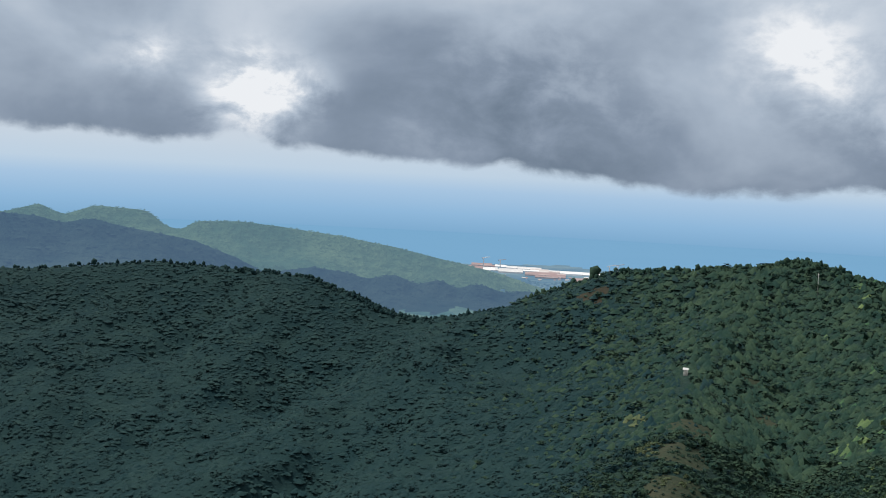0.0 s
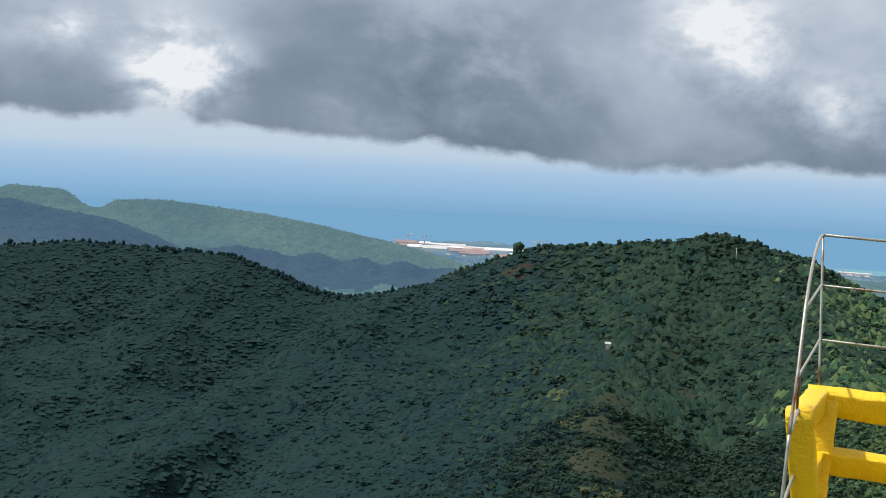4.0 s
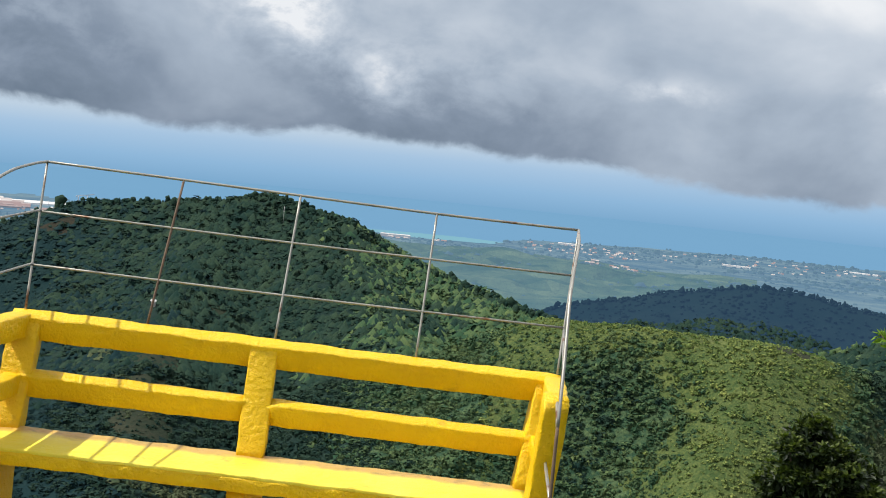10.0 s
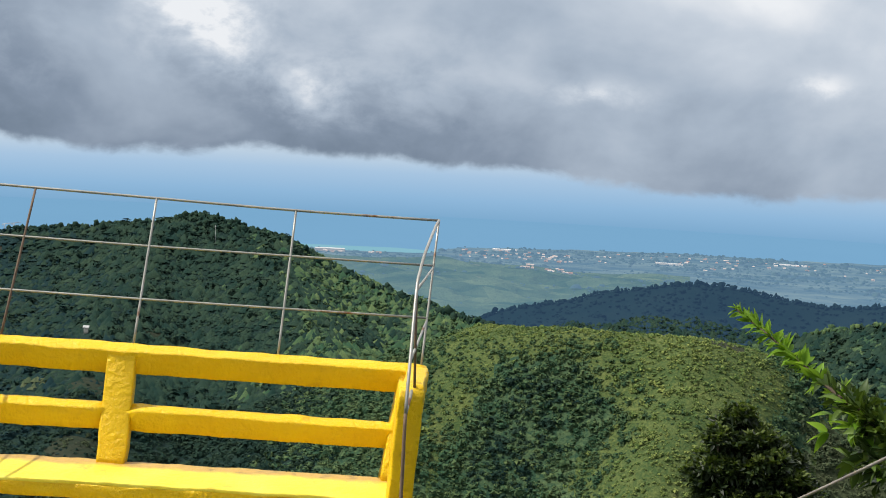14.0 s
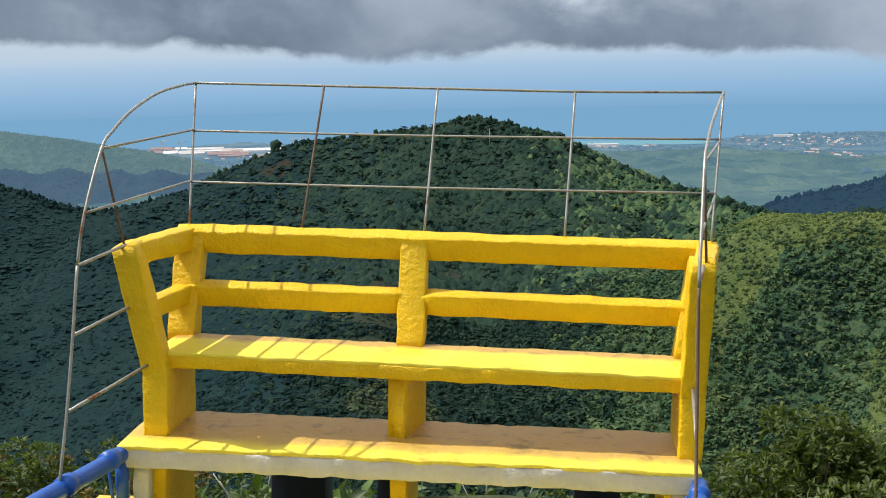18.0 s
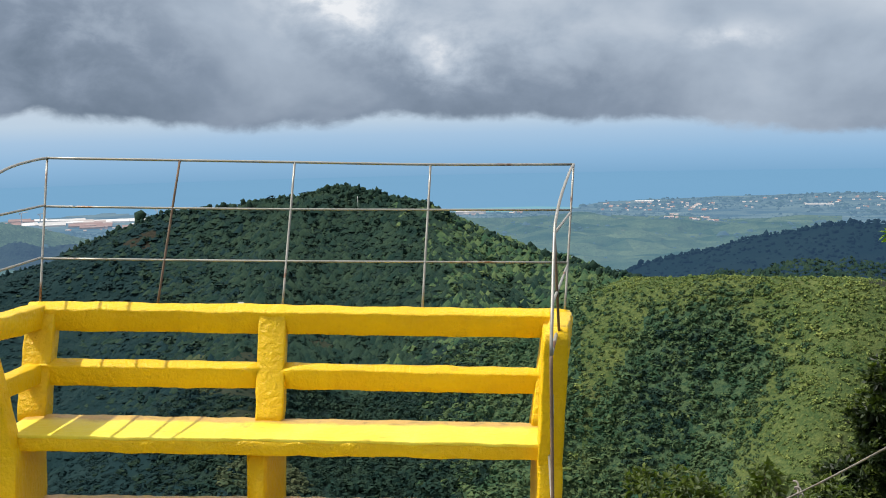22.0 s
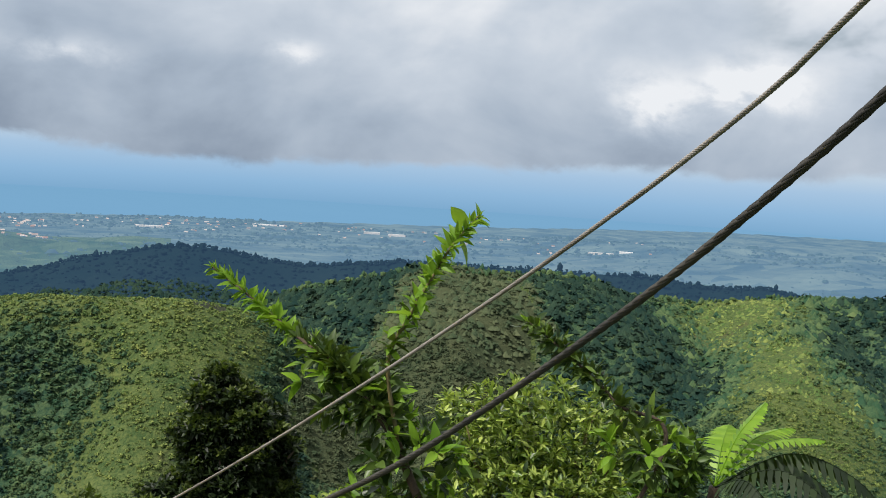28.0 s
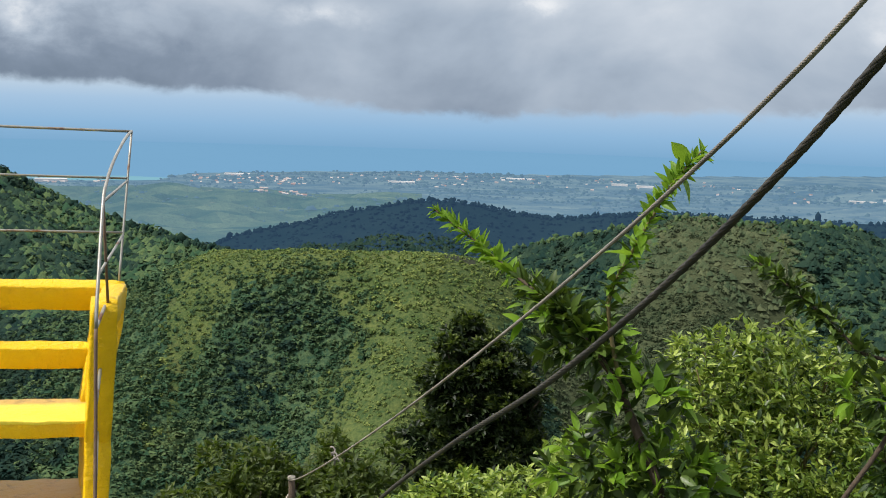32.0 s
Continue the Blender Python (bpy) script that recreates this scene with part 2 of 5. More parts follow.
OLDLEAF = leafy("mature_leaf", (0.020, 0.046, 0.009), (0.115, 0.190, 0.030), rough=0.5, translucent=0.1)
# darker leaf copy: shade within the shrub and bush put into its colour
SHRUBLEAF = leafy("shaded_shrub_leaf", (0.018, 0.038, 0.008), (0.105, 0.165, 0.028), rough=0.40, translucent=0.08)
BUSHLEAF = leafy("bush_leaf", (0.10, 0.165, 0.028), (0.48, 0.56, 0.14), rough=0.36, translucent=0.30, tint=(0.44, 0.58, 0.07))
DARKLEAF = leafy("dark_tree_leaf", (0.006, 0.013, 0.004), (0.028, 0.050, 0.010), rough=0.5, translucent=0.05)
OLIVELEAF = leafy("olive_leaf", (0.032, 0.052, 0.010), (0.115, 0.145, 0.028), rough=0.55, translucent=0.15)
# near-black colour for the shade deep inside the dark tree's crown
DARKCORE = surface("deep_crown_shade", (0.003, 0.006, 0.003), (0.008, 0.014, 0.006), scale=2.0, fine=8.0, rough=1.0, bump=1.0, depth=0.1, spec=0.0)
RUSSETLEAF = leafy("russet_leaf", (0.10, 0.065, 0.012), (0.21, 0.15, 0.025), rough=0.6, translucent=0.15, tint=(0.3, 0.2, 0.03))
FERNLEAF = leafy("fern_frond", (0.13, 0.25, 0.012), (0.30, 0.46, 0.04), rough=0.4, translucent=0.35, tint=(0.38, 0.64, 0.05))
# darker frond copy: shade on the drooping undersides put into the colour
FERNDARK = leafy("shaded_fern_frond", (0.005, 0.013, 0.003), (0.026, 0.050, 0.009), rough=0.65, translucent=0.05)
# hill growth colours also hold painted slope sun, shade between crowns and blue haze
SOIL = surface("shaded_hill_canopy", (0.008, 0.023, 0.021), (0.022, 0.042, 0.030), scale=0.08, fine=0.8, rough=0.95, bump=0.9, depth=0.9, spec=0.1, cells=0.6, speckle=1.4)
# cloud shade on the mountain is put into this darker, bluer ground colour
MOUNTAINSOIL = surface("cloud_shaded_mountain_canopy", (0.006, 0.022, 0.026), (0.016, 0.036, 0.033), scale=0.05, fine=0.9, rough=0.95, bump=0.45, depth=0.7, spec=0.08, speckle=1.4)
THICKETSOIL = surface("half_lit_thicket_floor", (0.024, 0.058, 0.034), (0.096, 0.138, 0.060), scale=0.08, fine=0.8, rough=0.95, bump=0.9, depth=0.9, spec=0.1, cells=0.6, speckle=1.4)
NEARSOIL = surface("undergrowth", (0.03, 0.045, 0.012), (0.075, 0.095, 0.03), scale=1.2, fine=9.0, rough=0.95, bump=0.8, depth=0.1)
GRASS = surface("sunlit_hill_grass", (0.044, 0.076, 0.026), (0.140, 0.164, 0.052), scale=0.09, fine=0.9, rough=0.95, bump=1.0, depth=0.7, stain=(0.080, 0.078, 0.036), stain_scale=0.03, stain_at=(0.56, 0.72), spec=0.1, speckle=2.0)
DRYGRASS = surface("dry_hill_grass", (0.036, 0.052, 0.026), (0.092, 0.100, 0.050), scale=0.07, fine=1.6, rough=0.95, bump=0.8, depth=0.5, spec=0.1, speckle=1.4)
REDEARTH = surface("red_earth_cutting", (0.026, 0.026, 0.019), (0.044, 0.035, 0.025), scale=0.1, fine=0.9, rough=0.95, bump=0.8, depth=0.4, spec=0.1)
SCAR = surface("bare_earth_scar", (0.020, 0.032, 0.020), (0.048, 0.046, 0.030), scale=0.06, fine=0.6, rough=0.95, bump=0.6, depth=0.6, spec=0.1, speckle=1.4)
# canopies from shaded to sunlit: slope light put into the growth colours
FOREST = surface("shaded_forest_canopy", (0.008, 0.027, 0.022), (0.036, 0.062, 0.035), scale=0.08, fine=2.2, rough=0.9, bump=0.6, depth=0.4, island=0.5, spec=0.1, speckle=1.2)
SCRUB = surface("sunlit_scrub_canopy", (0.066, 0.116, 0.034), (0.250, 0.282, 0.080), scale=0.07, fine=2.4, rough=0.9, bump=0.3, depth=0.3, island=0.7, spec=0.1, speckle=1.4)
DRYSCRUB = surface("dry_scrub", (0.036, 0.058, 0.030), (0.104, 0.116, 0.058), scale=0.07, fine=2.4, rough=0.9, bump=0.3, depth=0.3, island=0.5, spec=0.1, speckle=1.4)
MIDSCRUB = surface("half_lit_thicket", (0.026, 0.066, 0.035), (0.118, 0.160, 0.060), scale=0.09, fine=2.4, rough=0.9, bump=0.4, depth=0.4, island=0.6, spec=0.1, speckle=1.5)
# darker forest copy: the mountain's cloud shade and blue haze put into the colour
SHADEFOREST = surface("cloud_shaded_forest_canopy", (0.006, 0.023, 0.027), (0.017, 0.039, 0.036), scale=0.06, fine=1.6, rough=0.9, bump=0.6, depth=0.5, island=0.35, spec=0.08, speckle=1.2)
# distant materials from here to the quay: blue haze put in as emission
FARFOREST = surface("hazy_distant_forest", (0.006, 0.014, 0.014), (0.013, 0.023, 0.020), scale=0.01, fine=0.12, rough=0.95, bump=0.3, depth=2.0, island=0.15, glow=(0.019, 0.043, 0.084), spec=0.0)
FARRIDGE = surface("hazy_distant_ridge", (0.010, 0.026, 0.020), (0.085, 0.108, 0.058), scale=0.007, fine=0.06, rough=0.95, bump=1.0, depth=18.0, glow=(0.096, 0.168, 0.208), spec=0.0)
# darker ridge copy: cloud shade over the foothills put into its colour
FARSHADE = surface("shaded_distant_ridge", (0.006, 0.014, 0.014), (0.032, 0.044, 0.034), scale=0.009, fine=0.06, rough=0.95, bump=0.8, depth=12.0, glow=(0.060, 0.108, 0.178), spec=0.0)
PLAIN = surface("hazy_coastal_plain", (0.010, 0.024, 0.020), (0.092, 0.112, 0.078), scale=0.006, fine=0.05, rough=0.95, bump=0.6, depth=8.0, cells=0.02, glow=(0.110, 0.198, 0.318), stain=(0.14, 0.145, 0.12), stain_scale=0.02, stain_at=(0.66, 0.74), spec=0.0)
NEARPLAIN = surface("hazy_inland_fields", (0.008, 0.026, 0.014), (0.088, 0.112, 0.056), scale=0.008, fine=0.04, rough=0.95, bump=1.0, depth=14.0, cells=0.02, glow=(0.090, 0.162, 0.226), stain=(0.15, 0.13, 0.09), stain_scale=0.01, stain_at=(0.64, 0.74), spec=0.0)
PLAINTREES = surface("hazy_plain_trees", (0.010, 0.024, 0.016), (0.036, 0.052, 0.030), scale=0.01, fine=0.2, rough=0.95, bump=0.0, island=0.6, glow=(0.102, 0.186, 0.296), spec=0.0)
WATER = surface("hazy_sea_water", (0.008, 0.018, 0.026), (0.012, 0.024, 0.034), scale=0.002, fine=0.01, rough=0.6, bump=0.0, glow=(0.176, 0.362, 0.562), spec=0.0)
SHALLOW = surface("hazy_shallow_bay", (0.03, 0.07, 0.07), (0.04, 0.08, 0.08), scale=0.002, fine=0.01, rough=0.6, bump=0.0, glow=(0.180, 0.360, 0.470), spec=0.0)
FARWALL = surface("hazy_distant_wall", (0.18, 0.19, 0.20), (0.46, 0.45, 0.43), scale=0.02, fine=0.2, rough=0.9, bump=0.0, obj=0.9, glow=(0.09, 0.13, 0.18), spec=0.0)
FARROOF = surface("hazy_distant_roof", (0.20, 0.12, 0.10), (0.42, 0.38, 0.35), scale=0.02, fine=0.2, rough=0.9, bump=0.0, obj=1.2, glow=(0.08, 0.12, 0.165), spec=0.0)
QUAY = surface("hazy_pale_quay", (0.34, 0.33, 0.32), (0.66, 0.64, 0.62), scale=0.02, fine=0.1, rough=0.9, bump=0.0, obj=0.8, glow=(0.11, 0.13, 0.16))
ROOFRED = surface("red_brown_roof", (0.13, 0.062, 0.050), (0.21, 0.105, 0.085), scale=2.0, fine=14.0, rough=0.6, bump=0.2, stain=(0.16, 0.10, 0.08), stain_scale=1.0)
PLASTER = surface("house_plaster", (0.42, 0.40, 0.36), (0.58, 0.55, 0.50), scale=2.0, fine=20.0, rough=0.9, bump=0.2)
HUTROOF = surface("hut_metal_roof", (0.38, 0.38, 0.39), (0.56, 0.56, 0.55), scale=0.5, fine=4.0, rough=0.5, metal=0.3, bump=0.0)
BAMBOO = surface("pale_bamboo", (0.30, 0.29, 0.10), (0.48, 0.44, 0.18), scale=6.0, fine=40.0, rough=0.6, bump=0.3, depth=0.004)


# ---------------------------------------------------------------- mesh helpers
def part(name, bm, material, parent=None, label="", smooth=True, kind=""):
    """Links a bmesh as one mesh object, under a thing or a part."""
    me = bpy.data.meshes.new(name)
    bm.to_mesh(me)
    bm.free()
    me.materials.append(material)
    if smooth:
        me.polygons.foreach_set("use_smooth", [True] * len(me.polygons))
    ob = new(name, me)
    ob.parent = parent
    if label or kind:
        tagged(ob, label=label, kind=kind)
    return ob


def array_mesh(name, verts, faces, materials, parent=None, smooth=False, index=None):
    """A mesh object from arrays of places and of equal-sized faces."""
    me = bpy.data.meshes.new(name)
    verts, faces = np.asarray(verts, np.float32), np.asarray(faces, np.int32)
    n, k = faces.shape
    me.vertices.add(len(verts))
    me.vertices.foreach_set("co", verts.ravel())
    me.loops.add(n * k)
    me.loops.foreach_set("vertex_index", faces.ravel())
    me.polygons.add(n)
    me.polygons.foreach_set("loop_start", np.arange(0, n * k, k, dtype=np.int32))
    me.polygons.foreach_set("loop_total", np.full(n, k, np.int32))
    for m in materials if isinstance(materials, (list, tuple)) else [materials]:
        me.materials.append(m)
    if index is not None:
        me.polygons.foreach_set("material_index", np.asarray(index, np.int32))
    if smooth:
        me.polygons.foreach_set("use_smooth", np.ones(n, bool))
    me.update(calc_edges=True)
    me.validate()
    ob = new(name, me)
    ob.parent = parent
    return ob


def thing(name, m, label, category, group="", kind=""):
    ob = new(name)
    ob.matrix_world = m
    ob.empty_display_size = 0.2
    return tagged(ob, label, category, group, kind)


def beam(p, q, wide, high, up=(0, 0, 1), chamfer=0.008, lump=0.006, pitch=0.05, seed=0.0, q_wide=None, q_high=None):
    """A hand-cast concrete bar between two places: chamfered, a little uneven."""
    bm = bmesh.new()
    p, q, up = Vector(p), Vector(q), Vector(up)
    along = (q - p).normalized()
    side = along.cross(up).normalized()
    top = side.cross(along).normalized()
    count = max(2, int((q - p).length / pitch) + 1)
    rings = []
    for i in range(count + 1):
        f = i / count
        w, h = (wide + ((q_wide or wide) - wide) * f) / 2, (high + ((q_high or high) - high) * f) / 2
        c = min(chamfer, w * 0.6, h * 0.6)
        if i in (0, count):
            w, h = w - c * 0.3, h - c * 0.3
        ring = []
        outline = [(-w + c, -h), (0, -h), (w - c, -h), (w - 0.3 * c, -h + 0.3 * c), (w, -h + c), (w, 0), (w, h - c), (w - 0.3 * c, h - 0.3 * c), (w - c, h), (0, h),
                   (-w + c, h), (-w + 0.3 * c, h - 0.3 * c), (-w, h - c), (-w, 0), (-w, -h + c), (-w + 0.3 * c, -h + 0.3 * c)]
        for u, v in outline:
            place = p + (q - p) * f + side * u + top * v
            n1 = noise.noise_vector(place * 9.0 + Vector((seed, seed * 2.3, 0)))
            n2 = noise.noise_vector(place * 28.0 + Vector((seed, 0, seed)))
            ring.append(bm.verts.new(place + n1 * lump + n2 * lump * 0.5))
        rings.append(ring)
    for r0, r1 in zip(rings, rings[1:]):
        for i in range(16):
            bm.faces.new((r0[i], r0[(i + 1) % 16], r1[(i + 1) % 16], r1[i]))
    bm.faces.new(list(reversed(rings[0])))
    bm.faces.new(rings[-1])
    bmesh.ops.recalc_face_normals(bm, faces=bm.faces)
    return bm


def smooth_line(points, steps=6):
    """A Catmull-Rom line through places."""
    pts = [Vector(p) for p in points]
    if len(pts) == 2:
        return [pts[0].lerp(pts[1], i / steps) for i in range(steps + 1)]
    pts = [pts[0] * 2 - pts[1]] + pts + [pts[-1] * 2 - pts[-2]]
    out = []
    for a0, a1, a2, a3 in zip(pts, pts[1:], pts[2:], pts[3:]):
        for i in range(steps):
            t = i / steps
            out.append(0.5 * (2 * a1 + (a2 - a0) * t + (2 * a0 - 5 * a1 + 4 * a2 - a3) * t * t + (3 * a1 - a0 - 3 * a2 + a3) * t ** 3))
    return out + [pts[-2]]


def tube(points, r0, r1=None, sides=8, wobble=0.0, bm=None):
    """A round bar along a line, tapering from r0 to r1."""
    bm = bm or bmesh.new()
    r1 = r0 if r1 is None else r1
    rings, ref = [], None
    for i, p in enumerate(points):
        d = (points[min(i + 1, len(points) - 1)] - points[max(i - 1, 0)]).normalized()
        if ref is None:
            ref = d.orthogonal().normalized()
        ref = (ref - d * ref.dot(d)).normalized()
        other = d.cross(ref)
        r = r0 + (r1 - r0) * i / max(1, len(points) - 1)
        c = p + noise.noise_vector(p * 6.0) * wobble
        rings.append([bm.verts.new(c + (ref * math.cos(2 * math.pi * k / sides) + other * math.sin(2 * math.pi * k / sides)) * r) for k in range(sides)])
    for a0, a1 in zip(rings, rings[1:]):
        for k in range(sides):
            bm.faces.new((a0[k], a0[(k + 1) % sides], a1[(k + 1) % sides], a1[k]))
    bm.faces.new(list(reversed(rings[0])))
    bm.faces.new(rings[-1])
    return bm


def straight(p, q, r, sides=8, steps=2):
    return tube(smooth_line([p, q], steps), r, sides=sides)


# ---------------------------------------------------------------- terrain
def hash2(i, j, seed):
    h = (i.astype(np.int64) * 374761393 + j.astype(np.int64) * 668265263 + seed * 1442695041) & 0xFFFFFFFF
    h = ((h ^ (h >> 13)) * 1274126177) & 0xFFFFFFFF
    return ((h ^ (h >> 16)) & 0xFFFF) / 65535.0


def field(x, y, seed=0):
    """Smooth value noise, 0 to 1."""
    i, j = np.floor(x), np.floor(y)
    u, v = x - i, y - j
    u, v = u * u * (3 - 2 * u), v * v * (3 - 2 * v)
    a0, b0 = hash2(i, j, seed), hash2(i + 1, j, seed)
    a1, b1 = hash2(i, j + 1, seed), hash2(i + 1, j + 1, seed)
    return (a0 * (1 - u) + b0 * u) * (1 - v) + (a1 * (1 - u) + b1 * u) * v


def fbm(x, y, seed=0, octaves=4):
    total, amp = 0, 0.5
    for o in range(octaves):
        total, amp = total + amp * field(x * 2 ** o, y * 2 ** o, seed + o), amp / 2
    return total


# crests as (bearing, distance, elevation of the tree tops)
MOUNTAIN = [(-75, 1000, -4.6), (-55, 950, -4.7), (-40, 900, -4.66), (-34.4, 880, -4.19), (-30, 850, -4.45), (-27.6, 830, -4.63), (-25.7, 815, -5.32), (-24, 800, -6.07),
            (-22.1, 790, -6.45), (-19.1, 770, -6.13), (-17, 755, -5.89)]
HILL = [(-17, 755, -5.89), (-15.9, 745, -5.29), (-14.3, 735, -4.66), (-12.4, 720, -3.62), (-9.8, 705, -3.38), (-6.5, 690, -3.05), (-4.4, 680, -2.65), (-3.2, 672, -2.85),
        (-1.1, 655, -3.5), (0.8, 640, -4.58), (2.7, 620, -5.17), (4.8, 595, -5.91), (6.7, 570, -6.42), (8.5, 545, -6.92), (10.1, 520, -7.4), (12, 480, -8.4)]
HILLSPUR = [(-6.5, 650, -4.6), (-8.8, 545, -8.3), (-9.8, 450, -11.8), (-10.3, 380, -16.5)]
HILLSPUR2 = [(-1.1, 655, -3.6), (1.5, 540, -7.4), (3.0, 440, -11.5), (3.5, 370, -16)]
GRASSRIDGE = [(7.5, 480, -8.6), (9.9, 452, -7.35), (11, 440, -7.36), (13.5, 430, -7.2), (16.5, 425, -7.3), (19.2, 420, -7.45), (21.3, 430, -7.65), (23.5, 450, -8.0)]
GRASSSPUR = [(20.5, 425, -7.6), (19.0, 400, -8.8), (17.8, 370, -10.6), (16.2, 340, -12.7), (13.9, 310, -14.9), (11.9, 290, -16.4), (9, 270, -19.5)]
GRASSSPUR2 = [(9.5, 450, -9.0), (7.0, 400, -12.6), (5.2, 340, -16.4), (4.0, 310, -19)]
RAVINE = [(12.4, 380, -12.7), (11.2, 330, -15.5), (9.0, 300, -18)]
RAVINE2 = [(27.0, 430, -9.5), (27.2, 395, -11.5), (26.5, 360, -14.0), (25.0, 320, -17.0)]
KNOLLDARK = [(38.0, 470, -8.1), (41.2, 400, -10.8)]
KNOLLDRY = [(32.9, 500, -7.0), (32.0, 450, -8.7), (31.0, 410, -10.4)]
KNOLLLIT = [(46.7, 590, -5.8), (48.2, 500, -8.1), (49.7, 440, -10.0)]
KNOLL = [(20, 565, -8.4), (22.3, 560, -7.55), (24.6, 555, -6.95), (26.2, 550, -6.26), (28.8, 540, -5.74), (31.5, 530, -5.19), (34.3, 530, -5.18), (37, 540, -5.02),
         (38.6, 560, -5.1), (40.5, 580, -5.69), (43.7, 600, -5.83), (47.5, 600, -5.46), (51.6, 600, -4.95), (60, 600, -4.6), (78, 620, -4.5)]
KNOLLSPUR = [(31.5, 530, -5.3), (33.0, 465, -8.0), (31.5, 395, -12.5), (30, 330, -18)]
KNOLLSPUR2 = [(47.6, 600, -5.5), (49.0, 520, -7.4), (47.0, 420, -12.0), (45, 350, -17)]
DARKHILL = [(6, 1000, -8.2), (8, 1000, -7.5), (10.7, 1000, -6.57), (13.1, 1000, -6.02), (15.5, 1000, -5.31), (18.1, 1000, -4.89), (20.5, 1000, -4.75), (23.4, 1000, -5.17),
            (25.3, 1000, -5.4), (27.4, 1000, -5.28), (29.9, 1000, -4.96), (34.2, 1000, -4.93), (39.9, 1000, -4.97), (42.3, 1000, -4.88), (44.4, 1000, -5.2), (47.2, 1000, -4.94), (49, 1000, -5.3), (60, 1000, -5.4)]
FARCREST = [(-75, 1700, -2.2), (-45, 1700, -2.1), (-41.4, 1700, -2.3), (-39.8, 1700, -1.85), (-38.7, 1700, -2.3), (-37.3, 1700, -1.83), (-35.2, 1700, -1.95), (-34.1, 1700, -2.69),
            (-33.4, 1700, -2.79), (-32.6, 1700, -2.37), (-30.7, 1700, -2.3), (-28.7, 1700, -2.48), (-26, 1700, -2.78), (-23.3, 1700, -3.2), (-20.6, 1700, -3.76), (-18.4, 1750, -4.2), (-16.5, 1800, -4.75), (-14, 1850, -5.5)]
FARCREST2 = [(-75, 1300, -2.3), (-45, 1300, -2.2), (-41, 1300, -2.3), (-39.9, 1300, -2.38), (-38.7, 1300, -2.66), (-38, 1300, -2.5), (-37.4, 1300, -2.42), (-36.3, 1300, -2.68), (-34.9, 1300, -2.92), (-33.9, 1300, -3.08),
             (-32.9, 1300, -3.25), (-31.1, 1300, -3.9), (-29.5, 1300, -4.6), (-28, 1300, -5.2)]
FARCREST3 = [(-29, 1430, -4.6), (-27.2, 1430, -4.3), (-25.6, 1430, -4.5), (-24.6, 1430, -4.75), (-23.3, 1430, -4.5), (-22.2, 1430, -4.9), (-21.2, 1430, -4.65), (-20.2, 1430, -5.0), (-19.2, 1430, -4.75), (-18, 1430, -5.1),
             (-16.8, 1430, -4.95), (-15, 1430, -5.7)]


def crest_height(x, y, crest, slope, sink, power=1.0):
    """The height of a ridge's flanks at x, y, and the level distance to its crest."""
    pts = [polar(*c) for c in crest]
    best, near = np.full(x.shape, -1e9), np.full(x.shape, 1e9)
    for p, q in zip(pts, pts[1:]):
        dx, dy = q.x - p.x, q.y - p.y
        t = np.clip(((x - p.x) * dx + (y - p.y) * dy) / (dx * dx + dy * dy), 0, 1)
        d = np.hypot(x - p.x - t * dx, y - p.y - t * dy)
        z = p.z + t * (q.z - p.z) - sink - slope * (np.sqrt(d * d + 64.0) - 8.0) ** power
        best, near = np.maximum(best, z), np.minimum(near, d)
    return best, near


def ribs(x, y, d, seed):
    """Side spurs and gullies running down from a crest: 0 on a spur, about 1 in a gully."""
    run = 11.5 * np.degrees(np.arctan2(x - EYE.x, y - EYE.y)) + 0.3 * d + 110 * (fbm(x / 110, y / 110, seed + 3) - 0.47)
    big = field(run / 40, d / 260, seed)
    small = fbm(run / 28 + d / 150, d / 90, seed + 5, 3)
    return np.clip(1.15 - 0.75 * big - 0.62 * small, 0, 1.2) ** 1.4


def far_ridge(x, y, crest, slope):
    """A distant ridge: steep rounded knobs along a broader, gullied flank."""
    h, d = crest_height(x, y, crest, slope, 3.0 if crest is DARKHILL else 18.0)
    h = h - (np.abs(fbm(x / 120, y / 120, 51) - 0.48) * 150 - 20) * np.clip(d / 160.0, 0.08, 1)
    if crest is DARKHILL:
        return h
    knobs, _ = crest_height(x, y, crest, 0.85, 3.0)
    return np.maximum(h, knobs)


